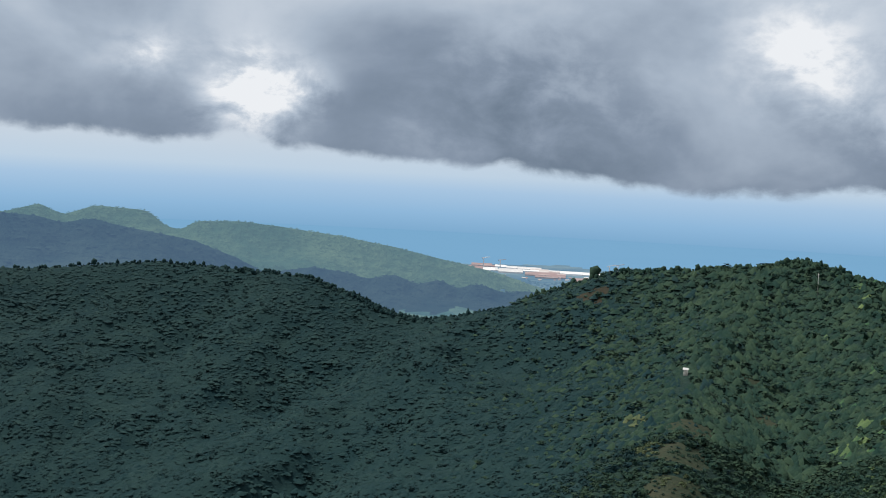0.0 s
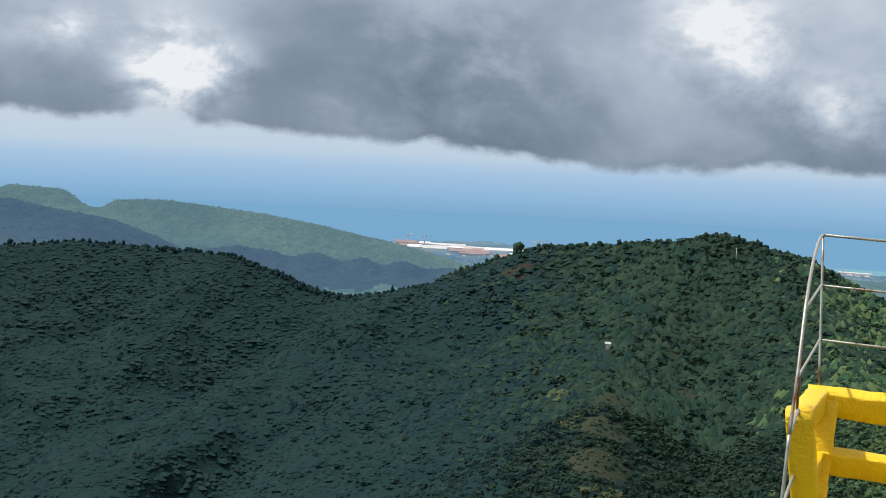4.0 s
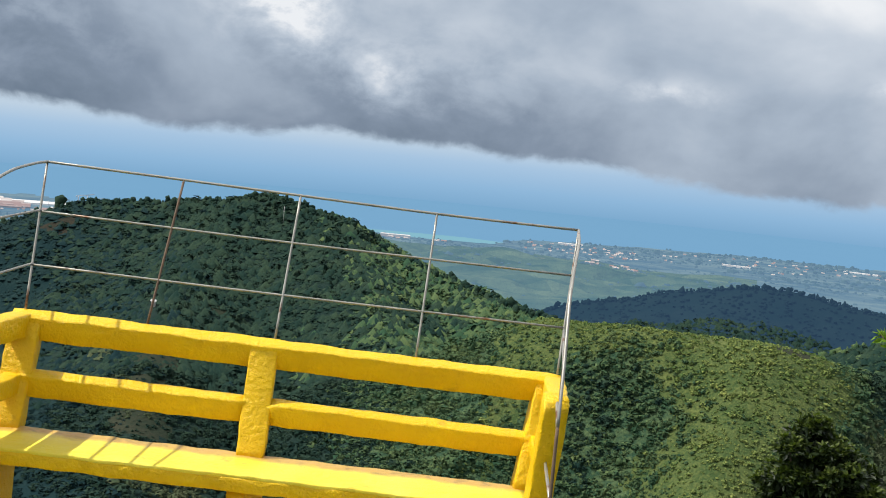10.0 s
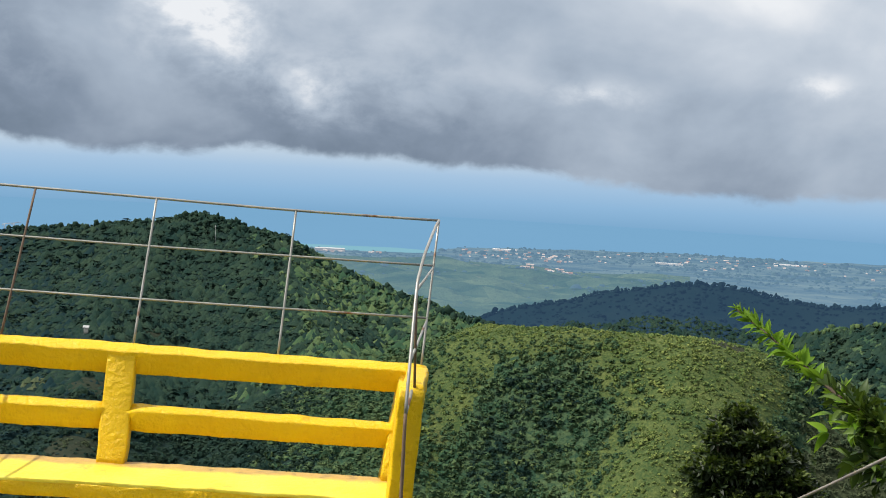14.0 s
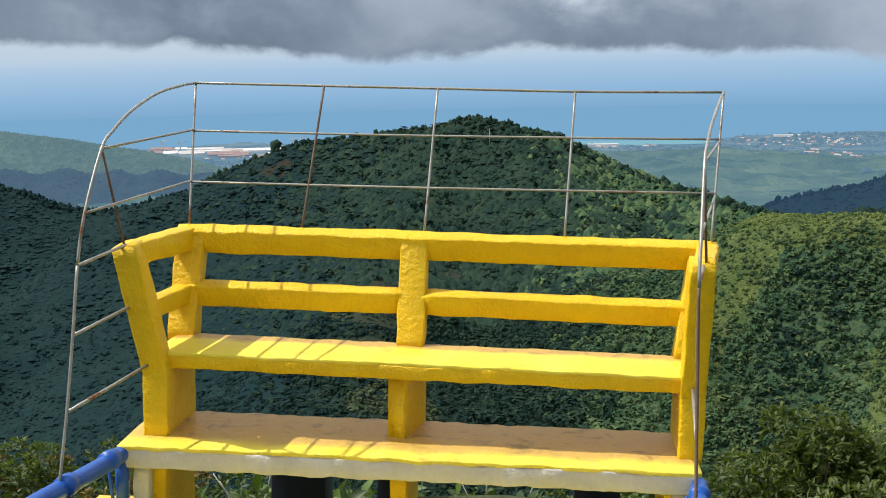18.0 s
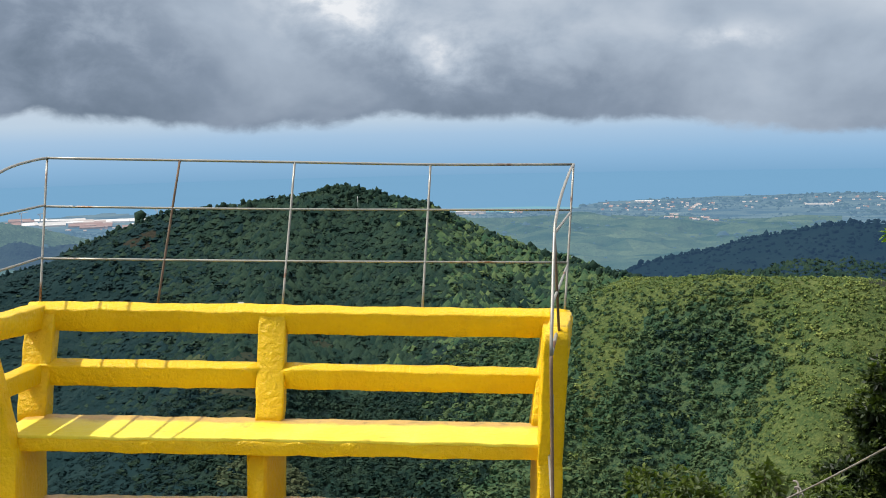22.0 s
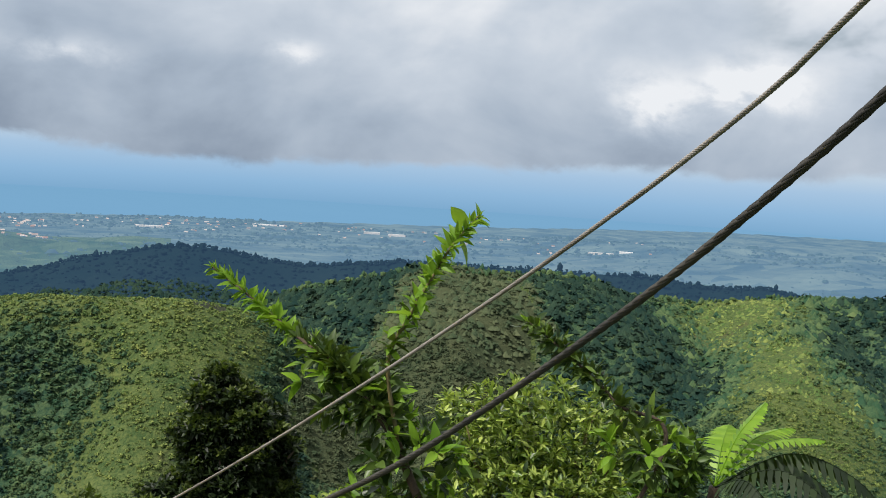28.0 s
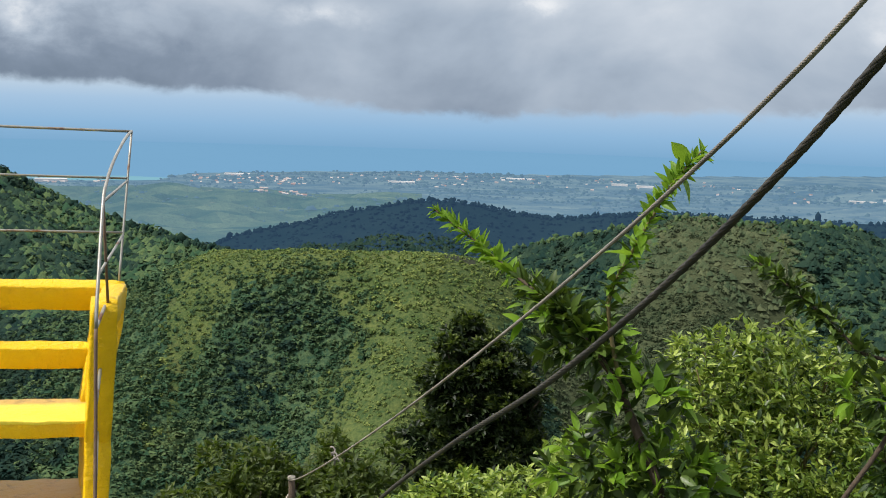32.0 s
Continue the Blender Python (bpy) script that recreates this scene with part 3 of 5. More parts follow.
def ground_height(x, y):
    r = np.hypot(x - EYE.x, y - EYE.y)
    # the knoll that the bench stands on, falling away steeply into the valley
    fall = np.clip(y - 0.4 + 0.15 * np.abs(x), 0, None)
    near = np.where(y < -1.6, 0.10, -0.42) - 0.62 * fall - 0.05 * np.clip(np.abs(x) - 3.0, 0, None) * (y > -1.6) + 0.5 * (fbm(x * 0.35, y * 0.35, 3) - 0.45) * np.clip(fall, 0, 1.5)
    near = near - 0.75 * np.clip(x - 3.4, 0, None) * np.clip((y + 3.5) / 2, 0, 1)
    behind = np.clip(-y - 12, 0, None)
    near = near - 0.02 * behind
    near = np.maximum(near, -178 + 22 * (fbm(x / 130, y / 130, 9) - 0.5))
    z = near
    gully = (np.abs(fbm(x / 85, y / 85, 21) - 0.48) * 2.2) * 34 - 9
    for crest, slope, sink in ((MOUNTAIN, 0.42, 4.5), (HILL, 0.40, 4.5), (HILLSPUR, 0.50, 3), (HILLSPUR2, 0.52, 4), (GRASSRIDGE, 0.46, 1.6), (GRASSSPUR, 0.62, 2), (GRASSSPUR2, 0.6, 2),
                              (KNOLL, 0.42, 3), (KNOLLSPUR, 0.5, 2), (KNOLLSPUR2, 0.5, 2)):
        h, d = crest_height(x, y, crest, slope, sink)
        h = h - 0.45 * gully * np.clip(d / 80.0, 0, 1)
        if crest in (MOUNTAIN, HILL, GRASSRIDGE, KNOLL):
            h = h - (18.0 if crest is GRASSRIDGE else 20.0 if crest is MOUNTAIN else 28.0) * ribs(x, y, d, 200) * np.clip((d - 6) / 70.0, 0, 1)
        k = 6.0
        z = np.where(np.abs(z - h) > 40, np.maximum(z, h), k * np.logaddexp(z / k, h / k) - k * 0.35 * np.exp(-np.abs(z - h) / k))
    for crest, ridge, wide, deep in ((RAVINE, GRASSRIDGE, 48.0, 30.0), (RAVINE2, GRASSRIDGE, 34.0, 30.0), (KNOLLDARK, KNOLL, 42.0, 24.0)):
        _, d = crest_height(x, y, crest, 0.5, 0)
        _, off = crest_height(x, y, ridge, 0.5, 0)
        z = z - deep * np.exp(-(d / wide) ** 2) * np.clip((off - 12) / 60, 0, 1)
    bearing = np.degrees(np.arctan2(x - EYE.x, y - EYE.y))
    far = -150 - (r - 1250) * np.interp(bearing, [-13, -8], [0.046, 0.029]) + 10 * (fbm(x / 260, y / 260, 31) - 0.5)
    bearing = np.degrees(np.arctan2(x - EYE.x, y - EYE.y))
    coast = np.interp(bearing, [-180, -60, -20, -15, -12, -6, 0.6, 2.7, 6.4, 7.2, 7.8, 9.9, 16.4, 18, 24, 31, 35, 45.5, 52, 180],
                      [3100, 3100, 3100, 3260, 3050, 2750, 2600, 2500, 2580, 2800, 2960, 3130, 3350, 3470, 3500, 3720, 3900, 4650, 4900, 4900])
    rolling = np.clip((bearing - 33) / 12, 0, 1) * 75 * np.clip(fbm(x / 260, y / 260, 41) - 0.32, 0, 1)
    rolling = rolling + np.clip((22 - bearing) / 6, 0, 1) * np.clip((2350 - r) / 300, 0, 1) * 34 * (np.abs(fbm(x / 170, y / 170, 43) - 0.48) * 2)
    far = np.where(r < coast, np.maximum(far + rolling, SEA + 1.0), SEA - 8.0)
    outer = far
    for crest, slope in ((DARKHILL, 0.42), (FARCREST, 0.36), (FARCREST2, 0.40), (FARCREST3, 0.34)):
        h = far_ridge(x, y, crest, slope)
        outer = np.maximum(outer, h)
    return np.where(r < 860, z, np.where(r > 940, outer, np.maximum(z, outer)))


bearings = np.concatenate([np.linspace(-180, -56, 50, endpoint=False), np.arange(-56, 66, 0.3), np.linspace(66, 180, 46, endpoint=False)])
rings_near = np.concatenate([np.linspace(0.002, 12, 41), np.geomspace(12.5, 240, 60), np.linspace(244, 900, 140)])
rings_far = np.concatenate([np.linspace(900, 2000, 120), np.geomspace(2010, 4990, 60)])


def polar_sheet(name, radii, materials, pick):
    az_, r_ = np.meshgrid(np.radians(bearings), radii)
    x, y = EYE.x + r_ * np.sin(az_), EYE.y + r_ * np.cos(az_)
    z = ground_height(x, y)
    n, m = len(radii), len(bearings)
    a = (np.arange(n - 1)[:, None] * m + np.arange(m)[None, :]).ravel()
    b = (np.arange(n - 1)[:, None] * m + (np.arange(m)[None, :] + 1) % m).ravel()
    faces = np.stack([a, a + m, b + m, b], 1)
    verts = np.stack([x, y, z], -1).reshape(-1, 3)
    if radii[0] < 1:
        verts[:m, 2] = 0.1
    mid = verts[faces].mean(1)
    return array_mesh(name, verts, faces, materials, smooth=True, index=pick(mid))


def zone(x, y):
    """Which growth colour, with sun and shade put into it, covers the hills at x, y: 0 soil, 1 grass, 2 bare earth, 3
    undergrowth close by; and how closely trees stand.
    """
    r = np.hypot(x - EYE.x, y - EYE.y)
    b = np.degrees(np.arctan2(x - EYE.x, y - EYE.y))
    patch = fbm(x / 60, y / 60, 77)
    near = lambda crest: crest_height(x, y, crest, 0.5, 0)[1]
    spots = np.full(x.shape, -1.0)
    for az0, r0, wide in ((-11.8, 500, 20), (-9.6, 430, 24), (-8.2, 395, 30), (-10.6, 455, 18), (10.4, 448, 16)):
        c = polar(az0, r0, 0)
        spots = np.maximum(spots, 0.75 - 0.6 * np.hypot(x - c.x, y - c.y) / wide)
    # lit puts sunlit spurs and shaded ravines into the choice of growth colour
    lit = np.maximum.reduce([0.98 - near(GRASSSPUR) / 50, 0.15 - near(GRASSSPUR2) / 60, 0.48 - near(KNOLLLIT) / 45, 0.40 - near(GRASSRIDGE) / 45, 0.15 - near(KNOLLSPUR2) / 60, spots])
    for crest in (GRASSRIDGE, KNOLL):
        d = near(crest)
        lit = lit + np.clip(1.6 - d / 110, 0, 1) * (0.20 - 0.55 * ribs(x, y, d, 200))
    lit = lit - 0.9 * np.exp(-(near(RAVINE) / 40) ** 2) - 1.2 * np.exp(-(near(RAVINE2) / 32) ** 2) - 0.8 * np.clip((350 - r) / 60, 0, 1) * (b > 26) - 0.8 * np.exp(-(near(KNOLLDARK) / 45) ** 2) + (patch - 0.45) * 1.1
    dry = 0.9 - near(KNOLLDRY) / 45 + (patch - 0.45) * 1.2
    # ground colours follow lit, so the slopes' light and shade are painted in
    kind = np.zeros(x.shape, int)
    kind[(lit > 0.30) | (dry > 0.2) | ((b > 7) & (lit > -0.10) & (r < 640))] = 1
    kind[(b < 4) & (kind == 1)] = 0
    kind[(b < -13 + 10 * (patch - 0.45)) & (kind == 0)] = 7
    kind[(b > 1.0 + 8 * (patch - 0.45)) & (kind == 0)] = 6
    kind[dry > 0.25] = 4
    for az0, r0, wide in ((-8.85, 480, 11), (-9.2, 450, 12), (-9.6, 424, 13), (-5.6, 520, 7), (-6.4, 560, 6), (20.9, 424, 7)):
        c = polar(az0, r0, 0)
        kind[np.hypot(x - c.x, y - c.y) < wide * (0.5 + patch)] = 2
    c = polar(-13.7, 702, 0)
    kind[np.hypot((x - c.x) * 0.7, y - c.y) < 6.5 * (0.5 + patch)] = 5
    kind[r < 60] = 3
    return kind, lit, dry


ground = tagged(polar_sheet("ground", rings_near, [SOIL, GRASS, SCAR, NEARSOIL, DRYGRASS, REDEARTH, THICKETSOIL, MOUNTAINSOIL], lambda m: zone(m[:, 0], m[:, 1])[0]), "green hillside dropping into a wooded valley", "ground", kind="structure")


def far_zone(m):
    x, y = m[:, 0], m[:, 1]
    b, r = np.degrees(np.arctan2(x - EYE.x, y - EYE.y)), np.hypot(x - EYE.x, y - EYE.y)
    out = np.where(r < np.where(b < 19, 2200, 1700) + 400 * (fbm(x / 300, y / 300, 61) - 0.5), 4, 3)
    for i, crest, slope in ((0, DARKHILL, 0.42), (1, FARCREST, 0.36), (2, FARCREST2, 0.40), (2, FARCREST3, 0.34)):
        h = far_ridge(x, y, crest, slope)
        out[np.abs(h - m[:, 2]) < 6.0] = i
    return out


far_land = tagged(polar_sheet("distant_land", rings_far, [FARFOREST, FARRIDGE, FARSHADE, PLAIN, NEARPLAIN], far_zone), "hazy far ridges, a dark wooded hill and a coastal plain", "landscape", kind="structure")

sea_ring = np.radians(np.arange(0, 360, 3))
sea_rows = [1900, 2450, 3000, 3600, 4300, 4995]
sv = np.array([(EYE.x + r * math.sin(t), EYE.y + r * math.cos(t), SEA) for r in sea_rows for t in sea_ring])
sf = np.array([(i * 120 + k, (i + 1) * 120 + k, (i + 1) * 120 + (k + 1) % 120, i * 120 + (k + 1) % 120) for i in range(5) for k in range(120)])
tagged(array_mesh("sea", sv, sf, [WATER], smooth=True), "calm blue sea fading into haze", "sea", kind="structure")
bay_v = [polar(b, r, 0) for b, r in ((-4, 2500), (0, 2480), (3, 2450), (6.5, 2540), (7.3, 2780), (7.6, 2960), (5, 3020), (0, 3000), (-4, 2950))]
bm = bmesh.new()
bm.faces.new([bm.verts.new((v.x, v.y, SEA + 0.6)) for v in bay_v])
bmesh.ops.recalc_face_normals(bm, faces=bm.faces)
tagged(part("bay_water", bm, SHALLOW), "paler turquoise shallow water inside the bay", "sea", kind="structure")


# ---------------------------------------------------------------- the forest on the hills
def ico(level):
    bm = bmesh.new()
    bmesh.ops.create_icosphere(bm, subdivisions=level, radius=1.0)
    v = np.array([p.co[:] for p in bm.verts])
    f = np.array([[p.index for p in q.verts] for q in bm.faces if q.calc_center_median().z > -0.5])
    bm.free()
    return v, f


ICO1, ICO2 = ico(1), ico(2)
# a low smooth hummock for the closed canopy
LOW = (np.array([(0, 0, 0.9)] + [(math.cos(k * 1.0472), math.sin(k * 1.0472), -0.4) for k in range(6)]), np.array([(0, 1 + k, 1 + (k + 1) % 6) for k in range(6)]))
# a small tuft: a low rounded dome
TUFT = (np.array([(0, 0, 0.95)] + [(0.68 * math.cos(k * 1.2566), 0.68 * math.sin(k * 1.2566), 0.62) for k in range(5)] + [(math.cos(k * 1.2566 + 0.6), math.sin(k * 1.2566 + 0.6), -0.35) for k in range(5)]),
        np.array([(0, 1 + k, 1 + (k + 1) % 5) for k in range(5)] + [(1 + k, 6 + k, 1 + (k + 1) % 5) for k in range(5)] + [(6 + k, 6 + (k + 1) % 5, 1 + (k + 1) % 5) for k in range(5)]))


def puff(core, leaves, spread, seed):
    """A crown: a dark inner dome, and leaf sprays standing off it at many angles."""
    rg = random.Random(seed)
    v, f = [tuple(p) for p in core[0] * 0.74], [tuple(q) for q in core[1]]
    for i in range(leaves):
        up = 1.0 - 1.15 * (i + 0.5) / leaves
        turn, flat = i * 2.39996 + rg.uniform(-0.3, 0.3), math.sqrt(max(0.0, 1 - up * up))
        c = Vector((flat * math.cos(turn), flat * math.sin(turn), up))
        n = (c + Vector((rg.gauss(0, 0.4), rg.gauss(0, 0.4), rg.gauss(0, 0.4)))).normalized()
        a, m = n.orthogonal().normalized(), len(v)
        spin = rg.uniform(0, 6.28)
        for k in range(3):
            w = spin + k * 2.0944
            v.append(tuple(c * 0.86 + (a * math.cos(w) + n.cross(a) * math.sin(w)) * spread * rg.uniform(0.8, 1.2)))
        f.append((m, m + 1, m + 2))
    return np.array(v), np.array(f)


PUFF, SPRAY = puff(ICO1, 26, 0.36, 1), puff(LOW, 11, 0.48, 2)


def crowns(name, x, y, size, flat, base, rng, material, label, category, lumpy=0.34, parent=None, lift=0.72):
    """Many tree crowns as one mesh: each its own uneven, lumpy dome."""
    bv, bf = base
    n = len(x)
    z = ground_height(x, y)
    turn = rng.uniform(0, 2 * np.pi, n)
    jit = 1 + lumpy * rng.standard_normal((n, len(bv))).clip(-1.6, 1.6)
    v = bv[None] * jit[..., None]
    c, s = np.cos(turn)[:, None], np.sin(turn)[:, None]
    stretch = rng.uniform(0.8, 1.25, (n, 1))
    vx = (v[..., 0] * c - v[..., 1] * s) * size[:, None] * stretch
    vy = (v[..., 0] * s + v[..., 1] * c) * size[:, None] / stretch
    vz = v[..., 2] * (size * flat)[:, None]
    verts = np.stack([x[:, None] + vx, y[:, None] + vy, z[:, None] + vz + (size * flat * lift)[:, None]], -1).reshape(-1, 3)
    faces = (bf[None] + (np.arange(n) * len(bv))[:, None, None]).reshape(-1, 3)
    ob = array_mesh(name, verts, faces, material, smooth=True, parent=parent)
    return tagged(ob, label, category, kind="stuff")


def scatter(count, az0, az1, r0, r1, rng):
    b = np.radians(rng.uniform(az0, az1, count))
    r = np.sqrt(rng.uniform(r0 * r0, r1 * r1, count))
    return EYE.x + r * np.sin(b), EYE.y + r * np.cos(b), np.degrees(b), r


# what can be seen of the slopes from the viewpoint: the highest elevation met so far along each bearing
see_b, see_r = np.arange(-46.0, 60.0, 0.5), np.linspace(200, 960, 153)
gb, gr = np.meshgrid(np.radians(see_b), see_r)
gz = ground_height(EYE.x + gr * np.sin(gb), EYE.y + gr * np.cos(gb))
slant = (gz - EYE.z) / gr
highest = np.maximum.accumulate(slant, axis=0)


def in_sight(b, r, spare):
    i = np.clip(((b + 46.0) / 0.5).round().astype(int), 0, len(see_b) - 1)
    j = np.clip(((r - 200) / 5.0).astype(int), 0, len(see_r) - 1)
    return (slant[j, i] + spare / r > highest[j, i]) & (slant[j, i] > -0.44)


rng = np.random.default_rng(5)
for belt, r0, r1, count, base in (("near", 250, 470, 15000, PUFF), ("near_tufts", 250, 470, 76000, SPRAY), ("far", 470, 930, 32000, SPRAY), ("far_tufts", 470, 930, 190000, LOW)):
    x, y, b, r = scatter(count, -45, 58, r0, r1, rng)
    k = in_sight(b, r, 4.0)
    x, y, b, r = x[k], y[k], b[k], r[k]
    kind, lit, dry = zone(x, y)
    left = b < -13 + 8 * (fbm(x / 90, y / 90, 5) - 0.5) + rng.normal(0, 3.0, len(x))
    thin = np.clip(0.04 + lit * 0.2, 0, 0.2) * (kind == 1) + 0.5 * (kind == 2) + 0.7 * (kind == 5)
    keep = rng.uniform(0, 1, len(x)) > thin
    keep = keep & (rng.uniform(0, 1, len(x)) < np.interp(b, [-18, -8, 4, 8], [0.55, 0.85, 0.9, 1.0] if base is LOW else [0.42, 0.6, 0.8, 1.0]))
    clump = 0.60 + 0.85 * fbm(x / 24, y / 24, 91)
    size = np.where(kind == 1, 1.0, 1.45) * clump * rng.lognormal(-0.05, 0.46, len(x)).clip(0.35, 2.1) * np.where(kind == 2, 0.5, 1.0) * {"near": 0.86, "near_tufts": 0.72, "far": 1.10, "far_tufts": 1.0}[belt]
    # crowns take lighter or darker colours by lit: slope light as colour
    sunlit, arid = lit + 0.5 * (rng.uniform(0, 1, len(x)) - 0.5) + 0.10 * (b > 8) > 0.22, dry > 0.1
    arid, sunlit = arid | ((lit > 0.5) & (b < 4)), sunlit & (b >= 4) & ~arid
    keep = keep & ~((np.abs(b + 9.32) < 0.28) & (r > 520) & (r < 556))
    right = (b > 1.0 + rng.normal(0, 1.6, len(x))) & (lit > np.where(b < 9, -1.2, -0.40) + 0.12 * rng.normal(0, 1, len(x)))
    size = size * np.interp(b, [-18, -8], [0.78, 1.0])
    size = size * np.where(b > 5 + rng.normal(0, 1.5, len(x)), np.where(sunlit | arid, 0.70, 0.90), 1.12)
    for name, pickm, mat_, lab in (("forest_mountain", left, SHADEFOREST, "forest on the mountain slope, cloud shade put into its dark green"), ("forest_hill", ~left & ~sunlit & ~arid & ~right, FOREST, "tree canopy covering the hill, some shade put into its green"),
                                   ("thicket_slopes", ~left & ~sunlit & ~arid & right, MIDSCRUB, "thicket on the nearer slopes, half shade put into its mid-green"),
                                   ("dry_scrub_slope", ~left & arid & ~sunlit, DRYSCRUB, "dry olive-brown scrub on the knoll"), ("scrub_slopes", ~left & sunlit, SCRUB, "scrub and small trees on the slopes, sunlight put into their yellow-green")):
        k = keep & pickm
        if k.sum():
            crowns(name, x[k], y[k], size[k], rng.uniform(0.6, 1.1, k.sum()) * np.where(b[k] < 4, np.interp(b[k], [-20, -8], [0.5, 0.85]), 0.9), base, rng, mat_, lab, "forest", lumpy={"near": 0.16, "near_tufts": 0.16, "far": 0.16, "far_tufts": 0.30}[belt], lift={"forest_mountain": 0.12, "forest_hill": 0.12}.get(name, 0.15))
# the far dark hill
x, y, b, r = scatter(15000, 4, 56, 820, 1040, rng)
h, d = crest_height(x, y, DARKHILL, 0.42, 3.0)
k = (np.abs(ground_height(x, y) - h) < 14) & (d < 130)
crowns("forest_distant", x[k][:3600], y[k][:3600], 1.35 * rng.lognormal(0, 0.3, k.sum())[:3600], rng.uniform(0.4, 0.7, k.sum())[:3600], ICO1, rng, FARFOREST, "dark green forest on the distant hill, blue haze put in as glow", "forest", lumpy=0.22)
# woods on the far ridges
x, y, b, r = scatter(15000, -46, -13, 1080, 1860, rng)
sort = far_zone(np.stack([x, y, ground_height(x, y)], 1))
for name, i, mat_, lab in (("woods_far_ridge", 1, FARRIDGE, "hazy green woods on the far ridge"), ("woods_shaded_ridge", 2, FARSHADE, "woods on the far ridge, cloud shade and haze put into their colour")):
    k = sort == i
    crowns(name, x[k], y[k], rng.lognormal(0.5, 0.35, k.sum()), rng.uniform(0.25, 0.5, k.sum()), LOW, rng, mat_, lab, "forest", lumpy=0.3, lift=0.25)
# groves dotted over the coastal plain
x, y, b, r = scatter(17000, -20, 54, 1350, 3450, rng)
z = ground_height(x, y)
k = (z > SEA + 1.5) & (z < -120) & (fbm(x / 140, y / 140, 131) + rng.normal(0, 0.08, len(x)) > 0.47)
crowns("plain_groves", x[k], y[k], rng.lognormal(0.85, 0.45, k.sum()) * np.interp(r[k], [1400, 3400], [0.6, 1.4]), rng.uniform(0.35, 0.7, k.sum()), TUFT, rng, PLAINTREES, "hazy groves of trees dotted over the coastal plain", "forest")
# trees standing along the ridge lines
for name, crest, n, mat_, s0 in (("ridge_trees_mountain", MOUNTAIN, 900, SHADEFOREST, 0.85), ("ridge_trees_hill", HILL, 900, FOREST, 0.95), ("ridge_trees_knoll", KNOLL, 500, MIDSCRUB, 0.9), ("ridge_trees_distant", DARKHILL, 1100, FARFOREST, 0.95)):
    seg = rng.integers(0, len(crest) - 1, n)
    t = rng.uniform(0, 1, n)
    cr = np.array(crest, float)
    pos = cr[seg] + (cr[seg + 1] - cr[seg]) * t[:, None]
    rad = pos[:, 1] + rng.normal(0, 4, n)
    bb = np.radians(pos[:, 0])
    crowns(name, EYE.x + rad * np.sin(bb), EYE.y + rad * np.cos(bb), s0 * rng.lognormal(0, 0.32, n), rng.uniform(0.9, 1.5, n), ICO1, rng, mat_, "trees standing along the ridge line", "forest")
# the tuft of taller trees on the summit
pos_b = np.radians(rng.normal(-4.2, 0.8, 26))
pos_r = 678 + rng.normal(0, 4, 26)
crowns("summit_trees", EYE.x + pos_r * np.sin(pos_b), EYE.y + pos_r * np.cos(pos_b), rng.uniform(0.6, 1.1, 26), rng.uniform(1.3, 2.4, 26), ICO2, rng, FOREST, "taller slender trees on the hill summit", "forest")


